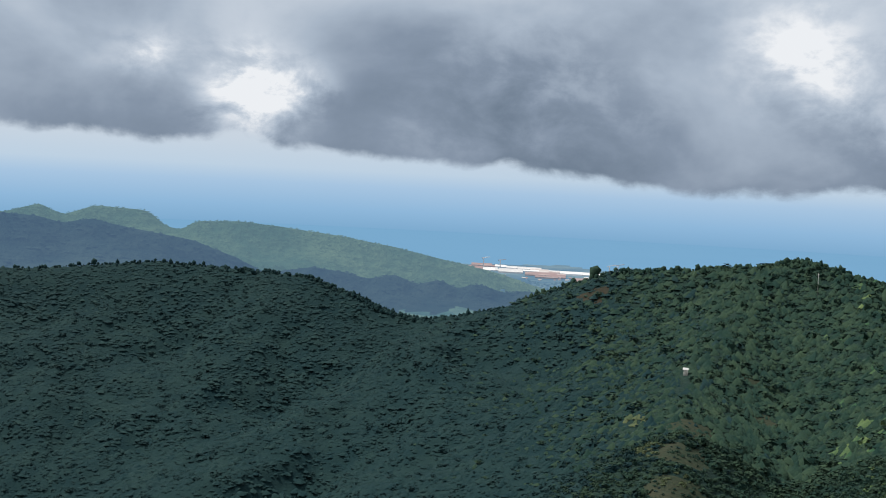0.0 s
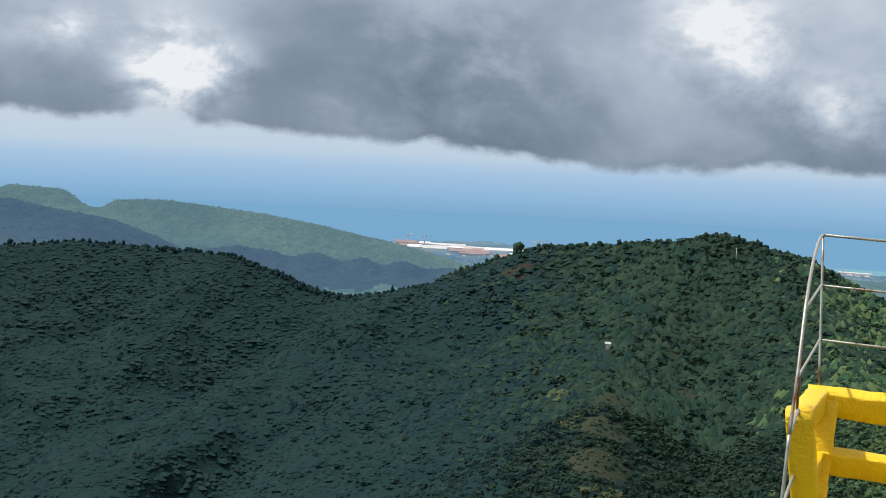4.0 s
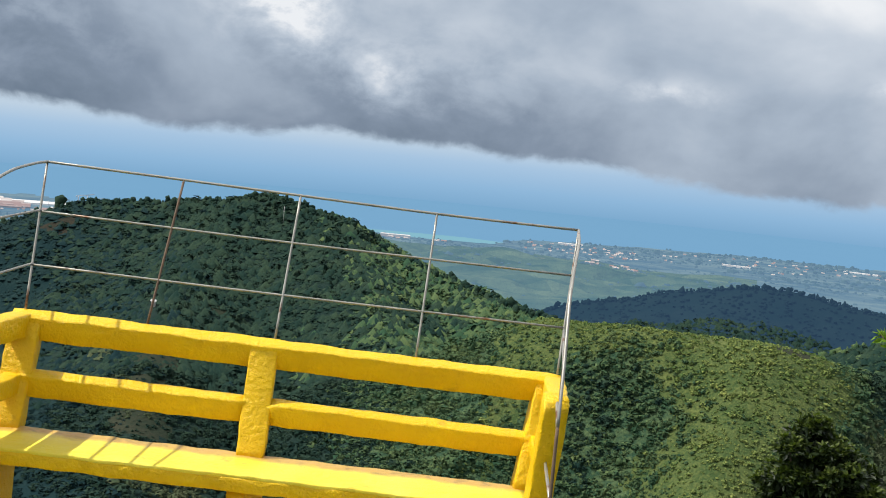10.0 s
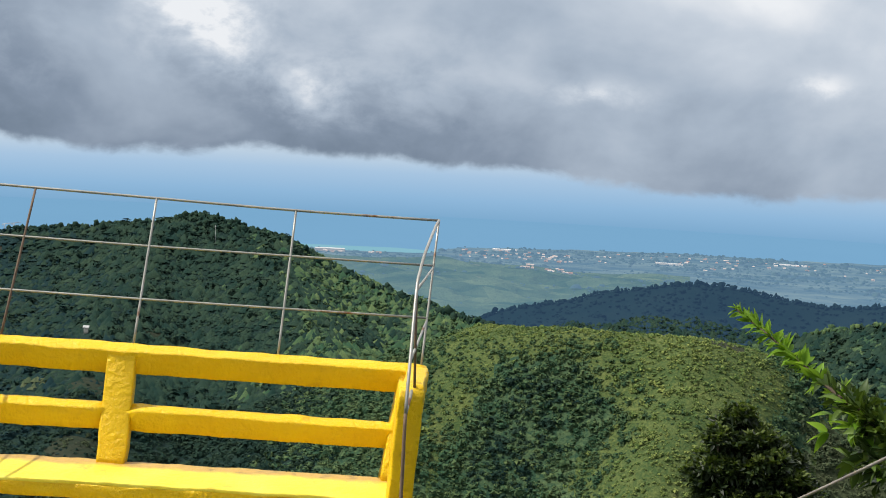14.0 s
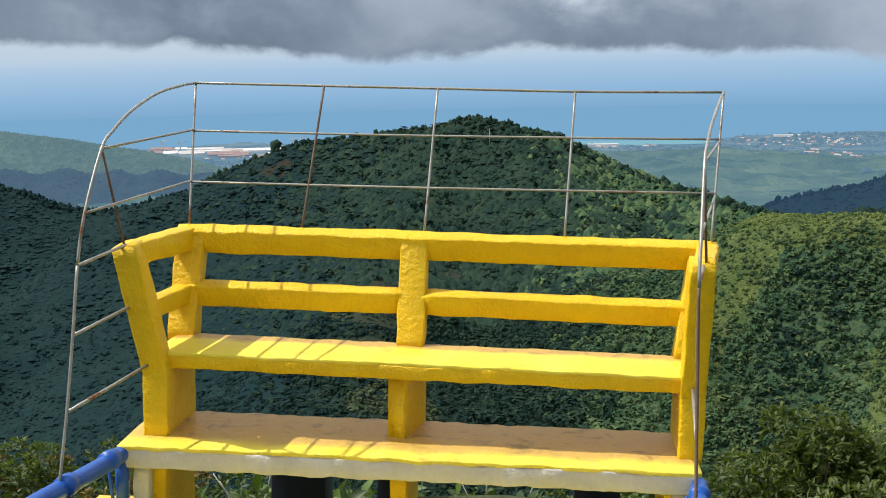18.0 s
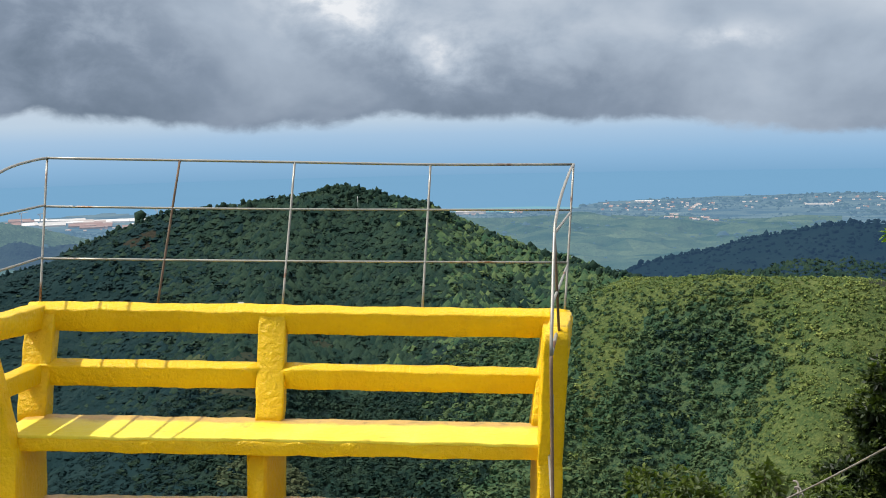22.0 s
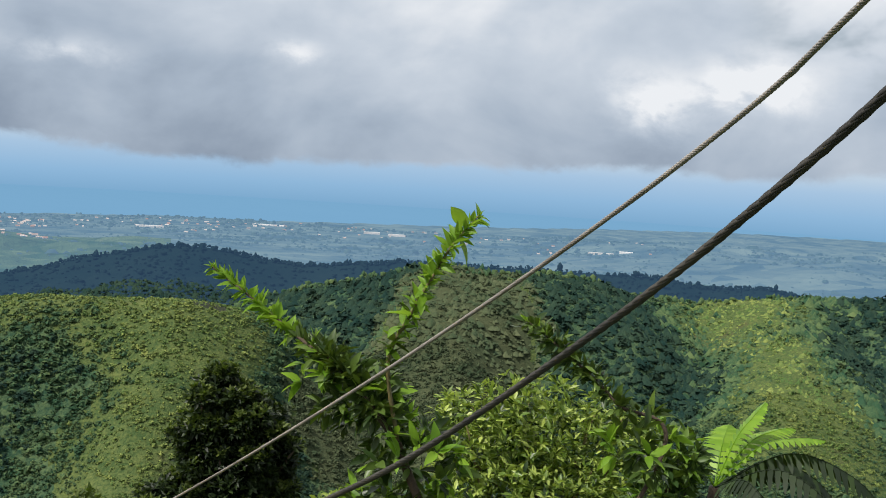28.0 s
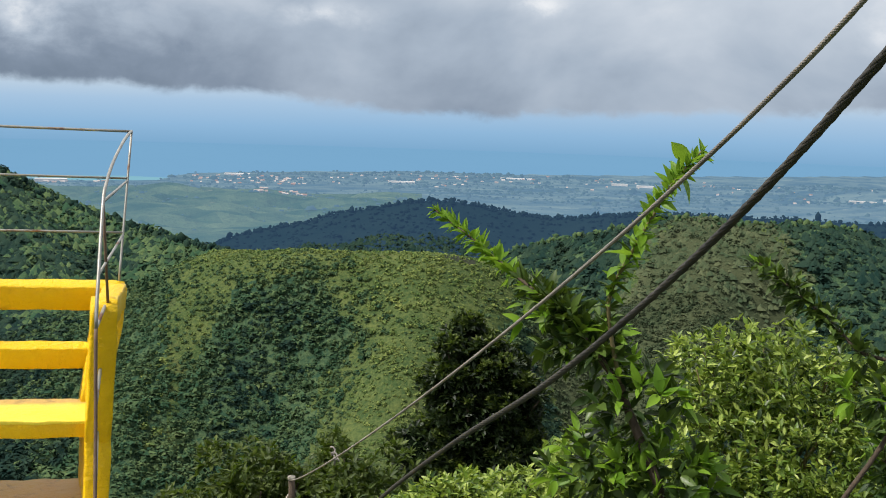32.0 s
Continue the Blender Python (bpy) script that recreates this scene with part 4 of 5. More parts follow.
# ---------------------------------------------------------------- the concrete bench
def bench():
    t = thing("concrete_bench", BENCH, "long bright yellow hand-cast concrete bench with slatted back and arms", "bench")
    lean = lambda z: -0.15 + (z - 0.47) * 0.31      # the back leans away from the seat
    y_top, y_mid = lean(0.89), lean(0.648)
    part("seat", beam((-1.10, -0.325, 0.430), (1.17, -0.325, 0.422), 0.35, 0.062, lump=0.006, seed=1), YELLOW, t)
    # thin top layer: sunlit yellow and the rails' shade put into its colour
    part("seat_top", beam((-1.098, -0.325, 0.464), (1.168, -0.325, 0.456), 0.352, 0.016, lump=0.005, chamfer=0.004, pitch=0.03, seed=5), LIT_WORN_SEAT, t, "worn yellow seat surface, dirty towards the back, sunlight and back shade put into its colour")
    back = Vector((0, -0.29, 0.95)).normalized()
    part("top_rail", beam((-1.13, y_top, 0.888), (1.30, y_top, 0.890), 0.085, 0.112, up=back, seed=2), YELLOW, t)
    part("middle_rail", beam((-1.08, y_mid, 0.648), (-0.08, y_mid, 0.648), 0.075, 0.105, up=back, seed=3), YELLOW, t)
    part("middle_rail", beam((0.01, y_mid, 0.648), (1.20, y_mid, 0.640), 0.075, 0.102, up=back, seed=4), YELLOW, t)
    for x0, x1, w in ((-1.075, -1.065, 0.125), (-0.035, -0.035, 0.122), (1.175, 1.245, 0.125)):
        part("back_post", beam((x0, lean(0.44), 0.44), (x1, lean(0.925) - 0.004, 0.925), w, 0.10, up=(0, 1, 0), seed=x0 * 3 + 9), YELLOW, t)
    # front posts lean outwards above the seat
    part("front_post", beam((-1.066, -0.512, 0.37), (-1.162, -0.60, 0.945), 0.105, 0.11, up=(0, 1, 0), seed=12), YELLOW, t)
    part("front_post", beam((1.172, -0.492, 0.37), (1.168, -0.635, 0.965), 0.10, 0.11, up=(0, 1, 0), seed=13), YELLOW, t)
    part("arm_rail", beam((-1.155, -0.61, 0.905), (-1.085, y_top + 0.02, 0.890), 0.085, 0.10, seed=14), YELLOW, t)
    part("arm_rail", beam((1.172, -0.645, 0.925), (1.265, y_top + 0.02, 0.892), 0.09, 0.10, seed=15), YELLOW, t)
    part("lower_arm_rail", beam((-1.115, -0.56, 0.655), (-1.07, y_mid + 0.01, 0.650), 0.075, 0.085, seed=16), YELLOW, t)
    part("lower_arm_rail", beam((1.172, -0.57, 0.665), (1.215, y_mid + 0.01, 0.645), 0.075, 0.085, seed=17), YELLOW, t)
    part("leg", beam((-0.057, -0.45, 0.25), (0.005, -0.17, 0.25), 0.08, 0.30, seed=35), YELLOW, t)
    for x, w, y0 in ((-1.068, 0.106, -0.572), (1.172, 0.10, -0.55)):
        part("leg", beam((x, (y0 - 0.17) / 2, 0.10), (x, (y0 - 0.17) / 2, 0.425), w, -y0 - 0.17, up=(0, 1, 0), seed=x * 2 + 31), YELLOW, t)
    return t


def platform():
    t = thing("concrete_platform", BENCH, "yellow-topped concrete footing with chipped whitewashed edges below the bench", "platform")
    part("slab", beam((-1.19, -0.455, 0.066), (1.205, -0.455, 0.075), 0.51, 0.085, lump=0.010, chamfer=0.010, pitch=0.03, seed=40), BARE, t, "whitewashed concrete slab edge")
    # slab top: sunlight, and seat shade over real wear, put into the colour
    part("slab_top", beam((-1.185, -0.455, 0.113), (1.20, -0.455, 0.122), 0.512, 0.018, lump=0.008, chamfer=0.004, pitch=0.03, seed=41), LIT_WORN_SLAB, t, "worn yellow painted slab surface, sunlight and back shade put into its colour")
    part("step", beam((-1.32, -0.86, -0.19), (1.22, -0.86, -0.19), 0.60, 0.07, lump=0.006, seed=42), LIT_WORN_SLAB, t, "yellow painted lower step")
    part("step_riser", beam((-1.30, -1.11, -0.31), (1.20, -1.11, -0.31), 0.08, 0.17, lump=0.006, seed=43), BARE, t)
    for x0, w in ((-1.10, 0.07), (1.13, 0.07)):
        part("support_block", beam((x0, -0.63, -0.16), (x0, -0.63, 0.03), w, 0.07, up=(0, 1, 0), lump=0.005, seed=x0 + 50), BARE, t)
    for x0 in (-1.05, -0.02, 1.10):
        part("support_panel", beam((x0, -0.41, -0.55), (x0, -0.41, 0.03), 0.07, 0.40, up=(0, 1, 0), lump=0.005, seed=x0 + 55), YELLOW, t)
    for x0, w in ((-0.62, 0.27), (-0.17, 0.12), (0.83, 0.22)):
        part("column", beam((x0, 0.28, -2.6), (x0, 0.28, -0.12), w, 0.2, up=(0, 1, 0), lump=0.003, seed=x0 + 60), NAVY, t, "dark navy painted support column")
    return t


def guard_rail():
    t = thing("steel_guard_rail", BENCH, "thin galvanised rod guard rail with rust spots welded round the bench", "railing")
    r = 0.0055
    x_top, x_base = (-1.138, -0.518, 0.020, 0.658, 1.331), (-1.088, -0.562, 0.0, 0.631, 1.275)
    top = [Vector((x, 0.288, 1.585 + 0.012 * (x > 1))) for x in x_top]
    base = [Vector((x, -0.005, 0.935)) for x in x_base]
    at = lambda i, z: base[i].lerp(top[i], (z - 0.935) / 0.65)
    for i in range(5):
        part("post", straight(base[i], top[i], r, steps=6), RUST if i == 1 else STEEL, t, "rusted upright rod" if i == 1 else "")
        part("weld_collar", straight(base[i] - Vector((0, 0, 0.012)), base[i] + Vector((0, 0.006, 0.014)), 0.016, sides=10), YELLOW, t, "yellow painted weld foot")
    part("top_rod", tube(smooth_line(top, 4), 0.006), STEEL, t)
    for z0, z1 in ((1.135, 1.150), (1.365, 1.380)):
        part("middle_rod", tube(smooth_line([at(0, z0), at(2, z0 + 0.005), at(4, z1)], 4), 0.0052), STEEL, t)
    hoops = (
        (-1, [top[0], Vector((-1.150, 0.12, 1.578)), Vector((-1.162, -0.18, 1.552)), Vector((-1.172, -0.48, 1.49)), Vector((-1.177, -0.68, 1.42)), Vector((-1.180, -0.80, 1.355)), Vector((-1.182, -0.98, 1.125)),
              Vector((-1.187, -1.05, 0.935)), Vector((-1.188, -1.11, 0.68)), Vector((-1.195, -1.17, 0.40)), Vector((-1.205, -1.24, 0.125))], 0, Vector((-1.17, -0.61, 0.945)),
         (7, Vector((-1.165, -0.61, 0.945))), (8, Vector((-1.155, -0.60, 0.685))), (9, Vector((-1.095, -0.57, 0.43)))),
        (1, [top[4], Vector((1.30, 0.10, 1.588)), Vector((1.25, -0.20, 1.562)), Vector((1.19, -0.50, 1.495)), Vector((1.155, -0.68, 1.43)), Vector((1.138, -0.775, 1.365)), Vector((1.118, -0.96, 1.12)),
             Vector((1.110, -1.04, 0.94)), Vector((1.118, -1.06, 0.67)), Vector((1.122, -1.12, 0.40)), Vector((1.125, -1.20, 0.125))], 4, Vector((1.18, -0.645, 0.965)),
         (7, Vector((1.170, -0.65, 0.955))), (8, Vector((1.165, -0.60, 0.70))), (9, Vector((1.165, -0.56, 0.43)))))
    for side, line, i, arm, *ties in hoops:
        bent = smooth_line(line, 6)
        part("hoop", tube(bent[:43], 0.0065), STEEL, t, "curved end rod of the guard rail")
        part("hoop_leg", tube(bent[42:], 0.0065), STEEL if side < 0 else RUST, t, "" if side < 0 else "rusted lower end of the curved rod")
        part("side_rod", straight(line[5], at(i, 1.37), r), STEEL, t)
        part("side_rod", straight(line[6], at(i, 1.14), r), STEEL, t)
        part("brace", straight(line[5], arm, r), RUST, t, "rusted slanting brace")
        for k, q in ties:
            part("tie_rod", straight(line[k], q, 0.007), STEEL, t)
    return t


def handrail(points, legs, label):
    t = thing("pipe_handrail", BENCH, label, "handrail", group="blue handrails")
    part("pipe", tube(smooth_line(points, 5), 0.036, sides=14, wobble=0.002), BLUE, t)
    for f in (0.12, 0.42, 0.74):
        p = Vector(points[0]).lerp(Vector(points[-1]), f)
        d = (Vector(points[-1]) - Vector(points[0])).normalized()
        part("collar", straight(p - d * 0.03, p + d * 0.03, 0.043, sides=14), BLUE, t, "painted pipe joint")
    for p, q in legs:
        part("upright", straight(p, q, 0.028, sides=12), BLUE, t)
    part("tie_rod", straight(Vector(legs[0][0]) + Vector((-0.05, -0.03, -0.01)), Vector(legs[0][1]) + Vector((-0.03, -0.02, 0)), 0.008), BLUE, t)
    return t


bench()
platform()
guard_rail()
handrail([(-1.17, -0.66, 0.075), (-1.185, -0.90, 0.09), (-1.205, -1.30, 0.13), (-1.22, -1.95, 0.20)], [((-1.172, -0.69, 0.06), (-1.172, -0.69, -0.16)), ((-1.22, -1.90, 0.18), (-1.22, -1.90, -0.45))],
         "blue painted pipe handrail running out from the bench platform")
handrail([(1.195, -0.70, 0.075), (1.165, -0.95, 0.085), (1.125, -1.25, 0.11), (1.07, -1.85, 0.16)], [((1.19, -0.73, 0.06), (1.19, -0.73, -0.16)), ((1.075, -1.80, 0.14), (1.075, -1.80, -0.45))],
         "blue painted pipe handrail beside the yellow step")


# ---------------------------------------------------------------- wire ropes
def rope(name, points, radius, strands, lay, material, label):
    """A laid wire rope: strands wound round one another along a line."""
    line = smooth_line(points, 14)
    t = thing(name, Matrix.Identity(4), label, "cable")
    walked, ref = 0.0, None
    frames = []
    for i, p in enumerate(line):
        d = (line[min(i + 1, len(line) - 1)] - line[max(i - 1, 0)]).normalized()
        ref = d.orthogonal().normalized() if ref is None else (ref - d * ref.dot(d)).normalized()
        walked += (p - line[max(i - 1, 0)]).length
        frames.append((p, ref.copy(), d.cross(ref), walked))
    for s in range(strands):
        pts = []
        for i in range(len(frames) - 1):
            p0, u0, v0, w0 = frames[i]
            p1, u1, v1, w1 = frames[i + 1]
            steps = max(1, int((w1 - w0) / (lay / 8)))
            for k in range(steps):
                f = k / steps
                ang = 2 * math.pi * ((w0 + (w1 - w0) * f) / lay + s / strands)
                pts.append(p0.lerp(p1, f) + (u0.lerp(u1, f) * math.cos(ang) + v0.lerp(v1, f) * math.sin(ang)) * radius * 0.52)
        part("strand", tube(pts, radius * 0.56, sides=5), material, t)
    return t


def bow(p0, p1, p2, p3, n=14):
    """A hanging line by its two ends and two pulls."""
    p0, p1, p2, p3 = Vector(p0), Vector(p1), Vector(p2), Vector(p3)
    return [p0 * (1 - s) ** 3 + p1 * 3 * (1 - s) ** 2 * s + p2 * 3 * (1 - s) * s * s + p3 * s ** 3 for s in (i / n for i in range(n + 1))]


def lengthen(line, far, drop=0):
    line = line[:len(line) - drop]
    return line + [line[-1] + (line[-1] - line[-2]).normalized() * far * k for k in (0.5, 1.0)]


CABLE_A = lengthen(bow((1.896, -0.879, 0.229), (1.74, -1.975, 0.600), (1.67, -4.627, 1.893), (1.409, -4.777, 1.941), 28), 1.6, 2)
CABLE_B = lengthen(bow((4.058, 3.586, -1.9), (0.65, -2.717, 0.621), (1.911, -4.067, 1.353), (1.202, -5.164, 2.064)), 1.2)
rg = random.Random(3)
CABLE_B = [p + Vector((rg.uniform(-1, 1), 0, rg.uniform(-1, 1))) * (0.015 if i % 2 else 0.005) for i, p in enumerate(CABLE_B)]
rope("wire_rope", CABLE_A, 0.0028, 6, 0.030, WIRE, "taut twisted steel wire rope slanting down to a post")
rope("wire_rope", CABLE_B, 0.0039, 7, 0.11, BLACKWIRE, "thick dark weathered wire rope slanting down the slope")


def cable_post():
    t = thing("cable_post", Matrix.Translation((1.900, -0.86, 0.205)), "short weathered post with the wire rope tied to it", "post")
    part("shaft", tube(smooth_line([(0.0, 0.0, 0.03), (0.005, 0, -0.4), (0.0, 0, -1.2)], 4), 0.013, 0.017, sides=12, wobble=0.003), BARK, t)
    part("cap", tube([Vector((0, 0, 0.02)), Vector((0, 0, 0.034))], 0.015, sides=12), DRYTWIG, t)
    loop = [Vector((0.019 * math.cos(a * 0.7), 0.019 * math.sin(a * 0.7), -0.03 - 0.006 * a)) for a in range(0, 20)]
    part("binding", tube(loop, 0.004, sides=6), WIRE, t, "wire wound round the post")
    part("loose_end", tube(smooth_line([(0.03, -0.03, -0.12), (0.10, -0.02, -0.17), (0.16, 0.02, -0.26)], 5), 0.004, sides=6), WIRE, t)
    return t


cable_post()
knot = thing("wire_clip", Matrix.Translation((1.806, -1.85, 0.628)), "small twisted wire clip on the rope", "clip")
part("coil", tube([Vector((0.008 * math.cos(a), 0.004 * a - 0.03, 0.008 * math.sin(a) + 0.0016 * a - 0.012)) for a in range(0, 16)], 0.003, sides=6), WIRE, knot)
part("wire_end", tube([Vector((0, 0, 0)), Vector((0.003, 0.006, -0.035))], 0.003, sides=6), WIRE, knot)


# ---------------------------------------------------------------- plants close by
def leaf_shape(length, width, fold=0.25, droop=0.2, rows=4):
    """One leaf as a small folded blade: vertices and quads, root at the origin, along +y."""
    v, f = [], []
    for i in range(rows + 1):
        s = i / rows
        w = width * 0.5 * math.sin(math.pi * min(1.0, 0.06 + 0.94 * s) ** 0.8) if i < rows else 0.0015
        z = -droop * length * s * s
        v += [(-w, s * length, z + fold * w), (0, s * length, z), (w, s * length, z + fold * w)]
    for i in range(rows):
        a0 = 3 * i
        f += [(a0, a0 + 1, a0 + 4, a0 + 3), (a0 + 1, a0 + 2, a0 + 5, a0 + 4)]
    return np.array(v), np.array(f)


def turned(direction, normal):
    """Arrays of frames whose y runs along the directions and whose z leans to the normals."""
    d = direction / np.linalg.norm(direction, axis=1, keepdims=True)
    side = np.cross(d, normal)
    side /= np.linalg.norm(side, axis=1, keepdims=True) + 1e-9
    up = np.cross(side, d)
    return np.stack([side, d, up], 2)


def leaf_mass(name, places, directions, sizes, shape, material, rng, parent=None, label="", kind="stuff"):
    """Many leaves as one mesh."""
    bv, bf = shape
    n = len(places)
    normals = np.array([0, 0, 1.0]) + rng.normal(0, 0.55, (n, 3))
    fr = turned(directions, normals)
    v = np.einsum("nij,kj->nki", fr, bv) * sizes[:, None, None] + places[:, None]
    f = (bf[None] + (np.arange(n) * len(bv))[:, None, None]).reshape(-1, bf.shape[1])
    ob = array_mesh(name, v.reshape(-1, 3), f, material, parent=parent, smooth=True)
    return tagged(ob, label, kind=kind) if (label or kind) else ob


def crown_points(blobs, twigs, per, rng, shell=0.55, up=0.35):
    """Leaf places and directions: whorls of leaves at twig tips, spread through uneven blobs (centre, radii)."""
    places, dirs = [], []
    weight = np.array([b[1][0] * b[1][1] for b in blobs])
    which = rng.choice(len(blobs), twigs, p=weight / weight.sum())
    c, rad = np.array([b[0] for b in blobs], float)[which], np.array([b[1] for b in blobs], float)[which]
    d = rng.normal(0, 1, (twigs, 3))
    d /= np.linalg.norm(d, axis=1, keepdims=True)
    tip = c + d * rad * (shell + (1.08 - shell) * rng.uniform(0, 1, (twigs, 1)) ** 0.6)
    out = d + np.array([0, 0, up])
    out /= np.linalg.norm(out, axis=1, keepdims=True)
    whorl = rng.normal(0, 1, (twigs, per, 3))
    whorl -= (whorl * out[:, None]).sum(-1, keepdims=True) * out[:, None]
    whorl /= np.linalg.norm(whorl, axis=2, keepdims=True)
    lay = rng.uniform(0.15, 0.9, (twigs, per, 1))
    dirs = whorl * (1 - lay * 0.5) + out[:, None] * lay
    size = rad.mean(1)[:, None, None]
    places = tip[:, None] + dirs * 0.01 - out[:, None] * rng.uniform(0, 0.05, (twigs, per, 1)) * np.minimum(size * 2, 1)
    return places.reshape(-1, 3), dirs.reshape(-1, 3), tip, out


def tree(name, base, top, blobs, twigs, per, leaf, sizes, leafmat, label, seed, trunk_r=0.05, limbs=9, barkmat=None, shell=0.55, group="", category="tree", second=None, up=0.35):
    rng = np.random.default_rng(seed)
    random.seed(seed)
    t = thing(name, Matrix.Translation(base), label, category, group)
    base = Vector(base)
    loc = [(np.array(b[0]) - np.array(base), b[1]) for b in blobs]
    tp = Vector(top) - base
    bend = Vector((rng.normal(0, 0.05), rng.normal(0, 0.05), 0)) * tp.length
    bark = barkmat or BARK
    part("trunk", tube(smooth_line([Vector((0, 0, -0.25)), tp * 0.35 + bend, tp * 0.7 - bend * 0.5, tp * 0.95], 5), trunk_r, trunk_r * 0.35, sides=9, wobble=trunk_r * 0.3), bark, t)
    places, dirs, tips, out = crown_points(loc, twigs, per, rng, shell, up)
    for i in range(limbs):
        c, rad = loc[rng.integers(0, len(loc))]
        d = rng.normal(0, 1, 3)
        d /= np.linalg.norm(d)
        end = Vector(c + d * np.array(rad) * 0.85)
        start = tp * float(rng.uniform(0.3, 0.85))
        part("limb", tube(smooth_line([start, start.lerp(end, 0.5) + Vector((0, 0, -0.06 * (end - start).length)), end], 5), trunk_r * 0.42, trunk_r * 0.12, sides=6, wobble=trunk_r * 0.2), bark, t)
    size = rng.uniform(sizes[0], sizes[1], len(places))
    if second:
        k = rng.uniform(0, 1, len(places)) < second[1]
        leaf_mass("crown", places[~k], dirs[~k], size[~k], leaf, leafmat, rng, t)
        leaf_mass("crown_second_leaves", places[k], dirs[k], size[k], leaf, second[0], rng, t)
    else:
        leaf_mass("crown", places, dirs, size, leaf, leafmat, rng, t)
    return t


LANCE = leaf_shape(1.0, 0.40, 0.35, 0.18)
OVAL = leaf_shape(1.0, 0.46, 0.25, 0.25, rows=3)
SMALL = leaf_shape(1.0, 0.42, 0.35, 0.25, rows=2)
NEEDLE = leaf_shape(1.0, 0.40, 0.2, 0.1, rows=2)


def blob(az_, r_, el_, wide, high, deep=None):
    p = polar(az_, r_, el_)
    return ((p.x, p.y, p.z), (wide, deep or wide, high))


# the tall shrub with two long leafy shoots
def shrub():
    rng = np.random.default_rng(11)
    foot = polar(33.4, 5.0, -24)
    t = thing("tall_shrub", Matrix.Translation(foot), "leafy shrub with long bright green young shoots beside the wire ropes", "shrub")
    fork = polar(30.4, 5.05, -13.5) - foot
    tip_a, tip_b, tip_c = Vector((2.74, -0.09, 1.22)) - foot, Vector((3.48, -1.18, 1.56)) - foot, Vector((3.88, -1.02, 1.09)) - foot
    mid_a = [polar(28.7, 5.1, -11.5) - foot, polar(27.2, 5.2, -10.0) - foot, polar(25.2, 5.35, -8.7) - foot, polar(23.3, 5.5, -7.25) - foot]
    mid_b = [polar(29.7, 5.0, -9.8) - foot, polar(30.6, 4.95, -7.5) - foot, polar(31.6, 4.9, -5.5) - foot, polar(32.5, 4.9, -3.85) - foot]
    mid_c = [polar(43.0, 5.3, -13.3) - foot, polar(40.8, 5.3, -10.9) - foot, polar(38.7, 5.35, -9.1) - foot]
    lines = {"stem": [Vector((0, 0, -0.6)), Vector((0.02, -0.03, 0.25)), fork], "a": [fork, *mid_a, tip_a], "b": [fork, *mid_b, tip_b], "c": [Vector((0.15, 0, -0.3)), *mid_c, tip_c]}
    part("stem", tube(smooth_line(lines["stem"], 8), 0.026, 0.018, sides=10, wobble=0.004), BARK, t)
    sets = []
    for key, leaf_len, nodes, whorl, r0 in (("a", 0.076, 34, 8, 0.016), ("b", 0.077, 28, 7, 0.010), ("c", 0.072, 17, 6, 0.012)):
        line = smooth_line(lines[key], 12)
        part("shoot", tube(line, r0, 0.0035, sides=8, wobble=0.003), TWIG if key == "b" else BARK, t)
        n = len(line)
        for i in range(nodes * whorl):
            f = 1.0 - (i // whorl / nodes) ** 1.05 * {"a": 0.80, "b": 0.88, "c": 0.5}[key] + rng.normal(0, 0.010)
            f = min(0.999, max(0.02, f))
            k = f * (n - 1.001)
            p = line[int(k)].lerp(line[int(k) + 1], k - int(k))
            d = (line[min(int(k) + 1, n - 1)] - line[max(int(k) - 1, 0)]).normalized()
            u = d.orthogonal().normalized()
            turn = (i // whorl) * 2.4 + (i % whorl) * 2 * math.pi / whorl + rng.normal(0, 0.7)
            side = u * math.cos(turn) + d.cross(u) * math.sin(turn)
            tipness = max(0.0, (f - 0.86) / 0.14)
            go = (side * (0.80 - 0.3 * tipness) + d * (rng.normal(0.30, 0.30) + 0.6 * tipness) + Vector((0, 0, rng.normal(0.15, 0.35)))).normalized()
            size = leaf_len * rng.uniform(0.45, 1.25) * (1.0 - 0.35 * tipness)
            young = rng.uniform(0, 1) < {"a": (f - 0.40) / 0.3, "b": (f - 0.1) / 0.4, "c": (f - 0.8) / 0.3}[key]
            sets.append((p + side * 0.004, go, size, young))
    # two large leaves near the top of the second shoot
    line = smooth_line(lines["b"], 12)
    for f, go, size in ((0.93, Vector((-0.75, -0.3, 0.5)), 0.15), (0.84, Vector((0.5, -0.2, -0.75)), 0.13), (0.40, Vector((-0.85, -0.3, 0.25)), 0.16), (0.36, Vector((-0.8, -0.5, -0.1)), 0.14)):
        sets.append((line[int(f * (len(line) - 1))], go.normalized(), size, True))
    # leaves share four blades; each stays a part of its own
    blades = []
    for mat_ in (YOUNGLEAF, SHRUBLEAF):
        for fold, droop in ((0.45, 0.12), (0.25, 0.30), (0.6, -0.05)):
            v, f = leaf_shape(1.0, 0.40, fold, droop, rows=5)
            ob = array_mesh("leaf", v, f, mat_, smooth=True)
            blades.append(ob.data)
            bpy.data.objects.remove(ob)
    for p, go, size, is_young in sets:
        ob = new("leaf", blades[(0 if is_young else 3) + rng.integers(0, 3)])
        fr = turned(np.array([go[:]]), np.array([[0, 0, 1.0]]) + rng.normal(0, 0.5, (1, 3)))[0]
        m = Matrix([[*fr[0], p.x], [*fr[1], p.y], [*fr[2], p.z], [0, 0, 0, 1]])
        ob.parent = t
        ob.matrix_local = m @ Matrix.Scale(float(size), 4)
    line = smooth_line(lines["a"], 12)
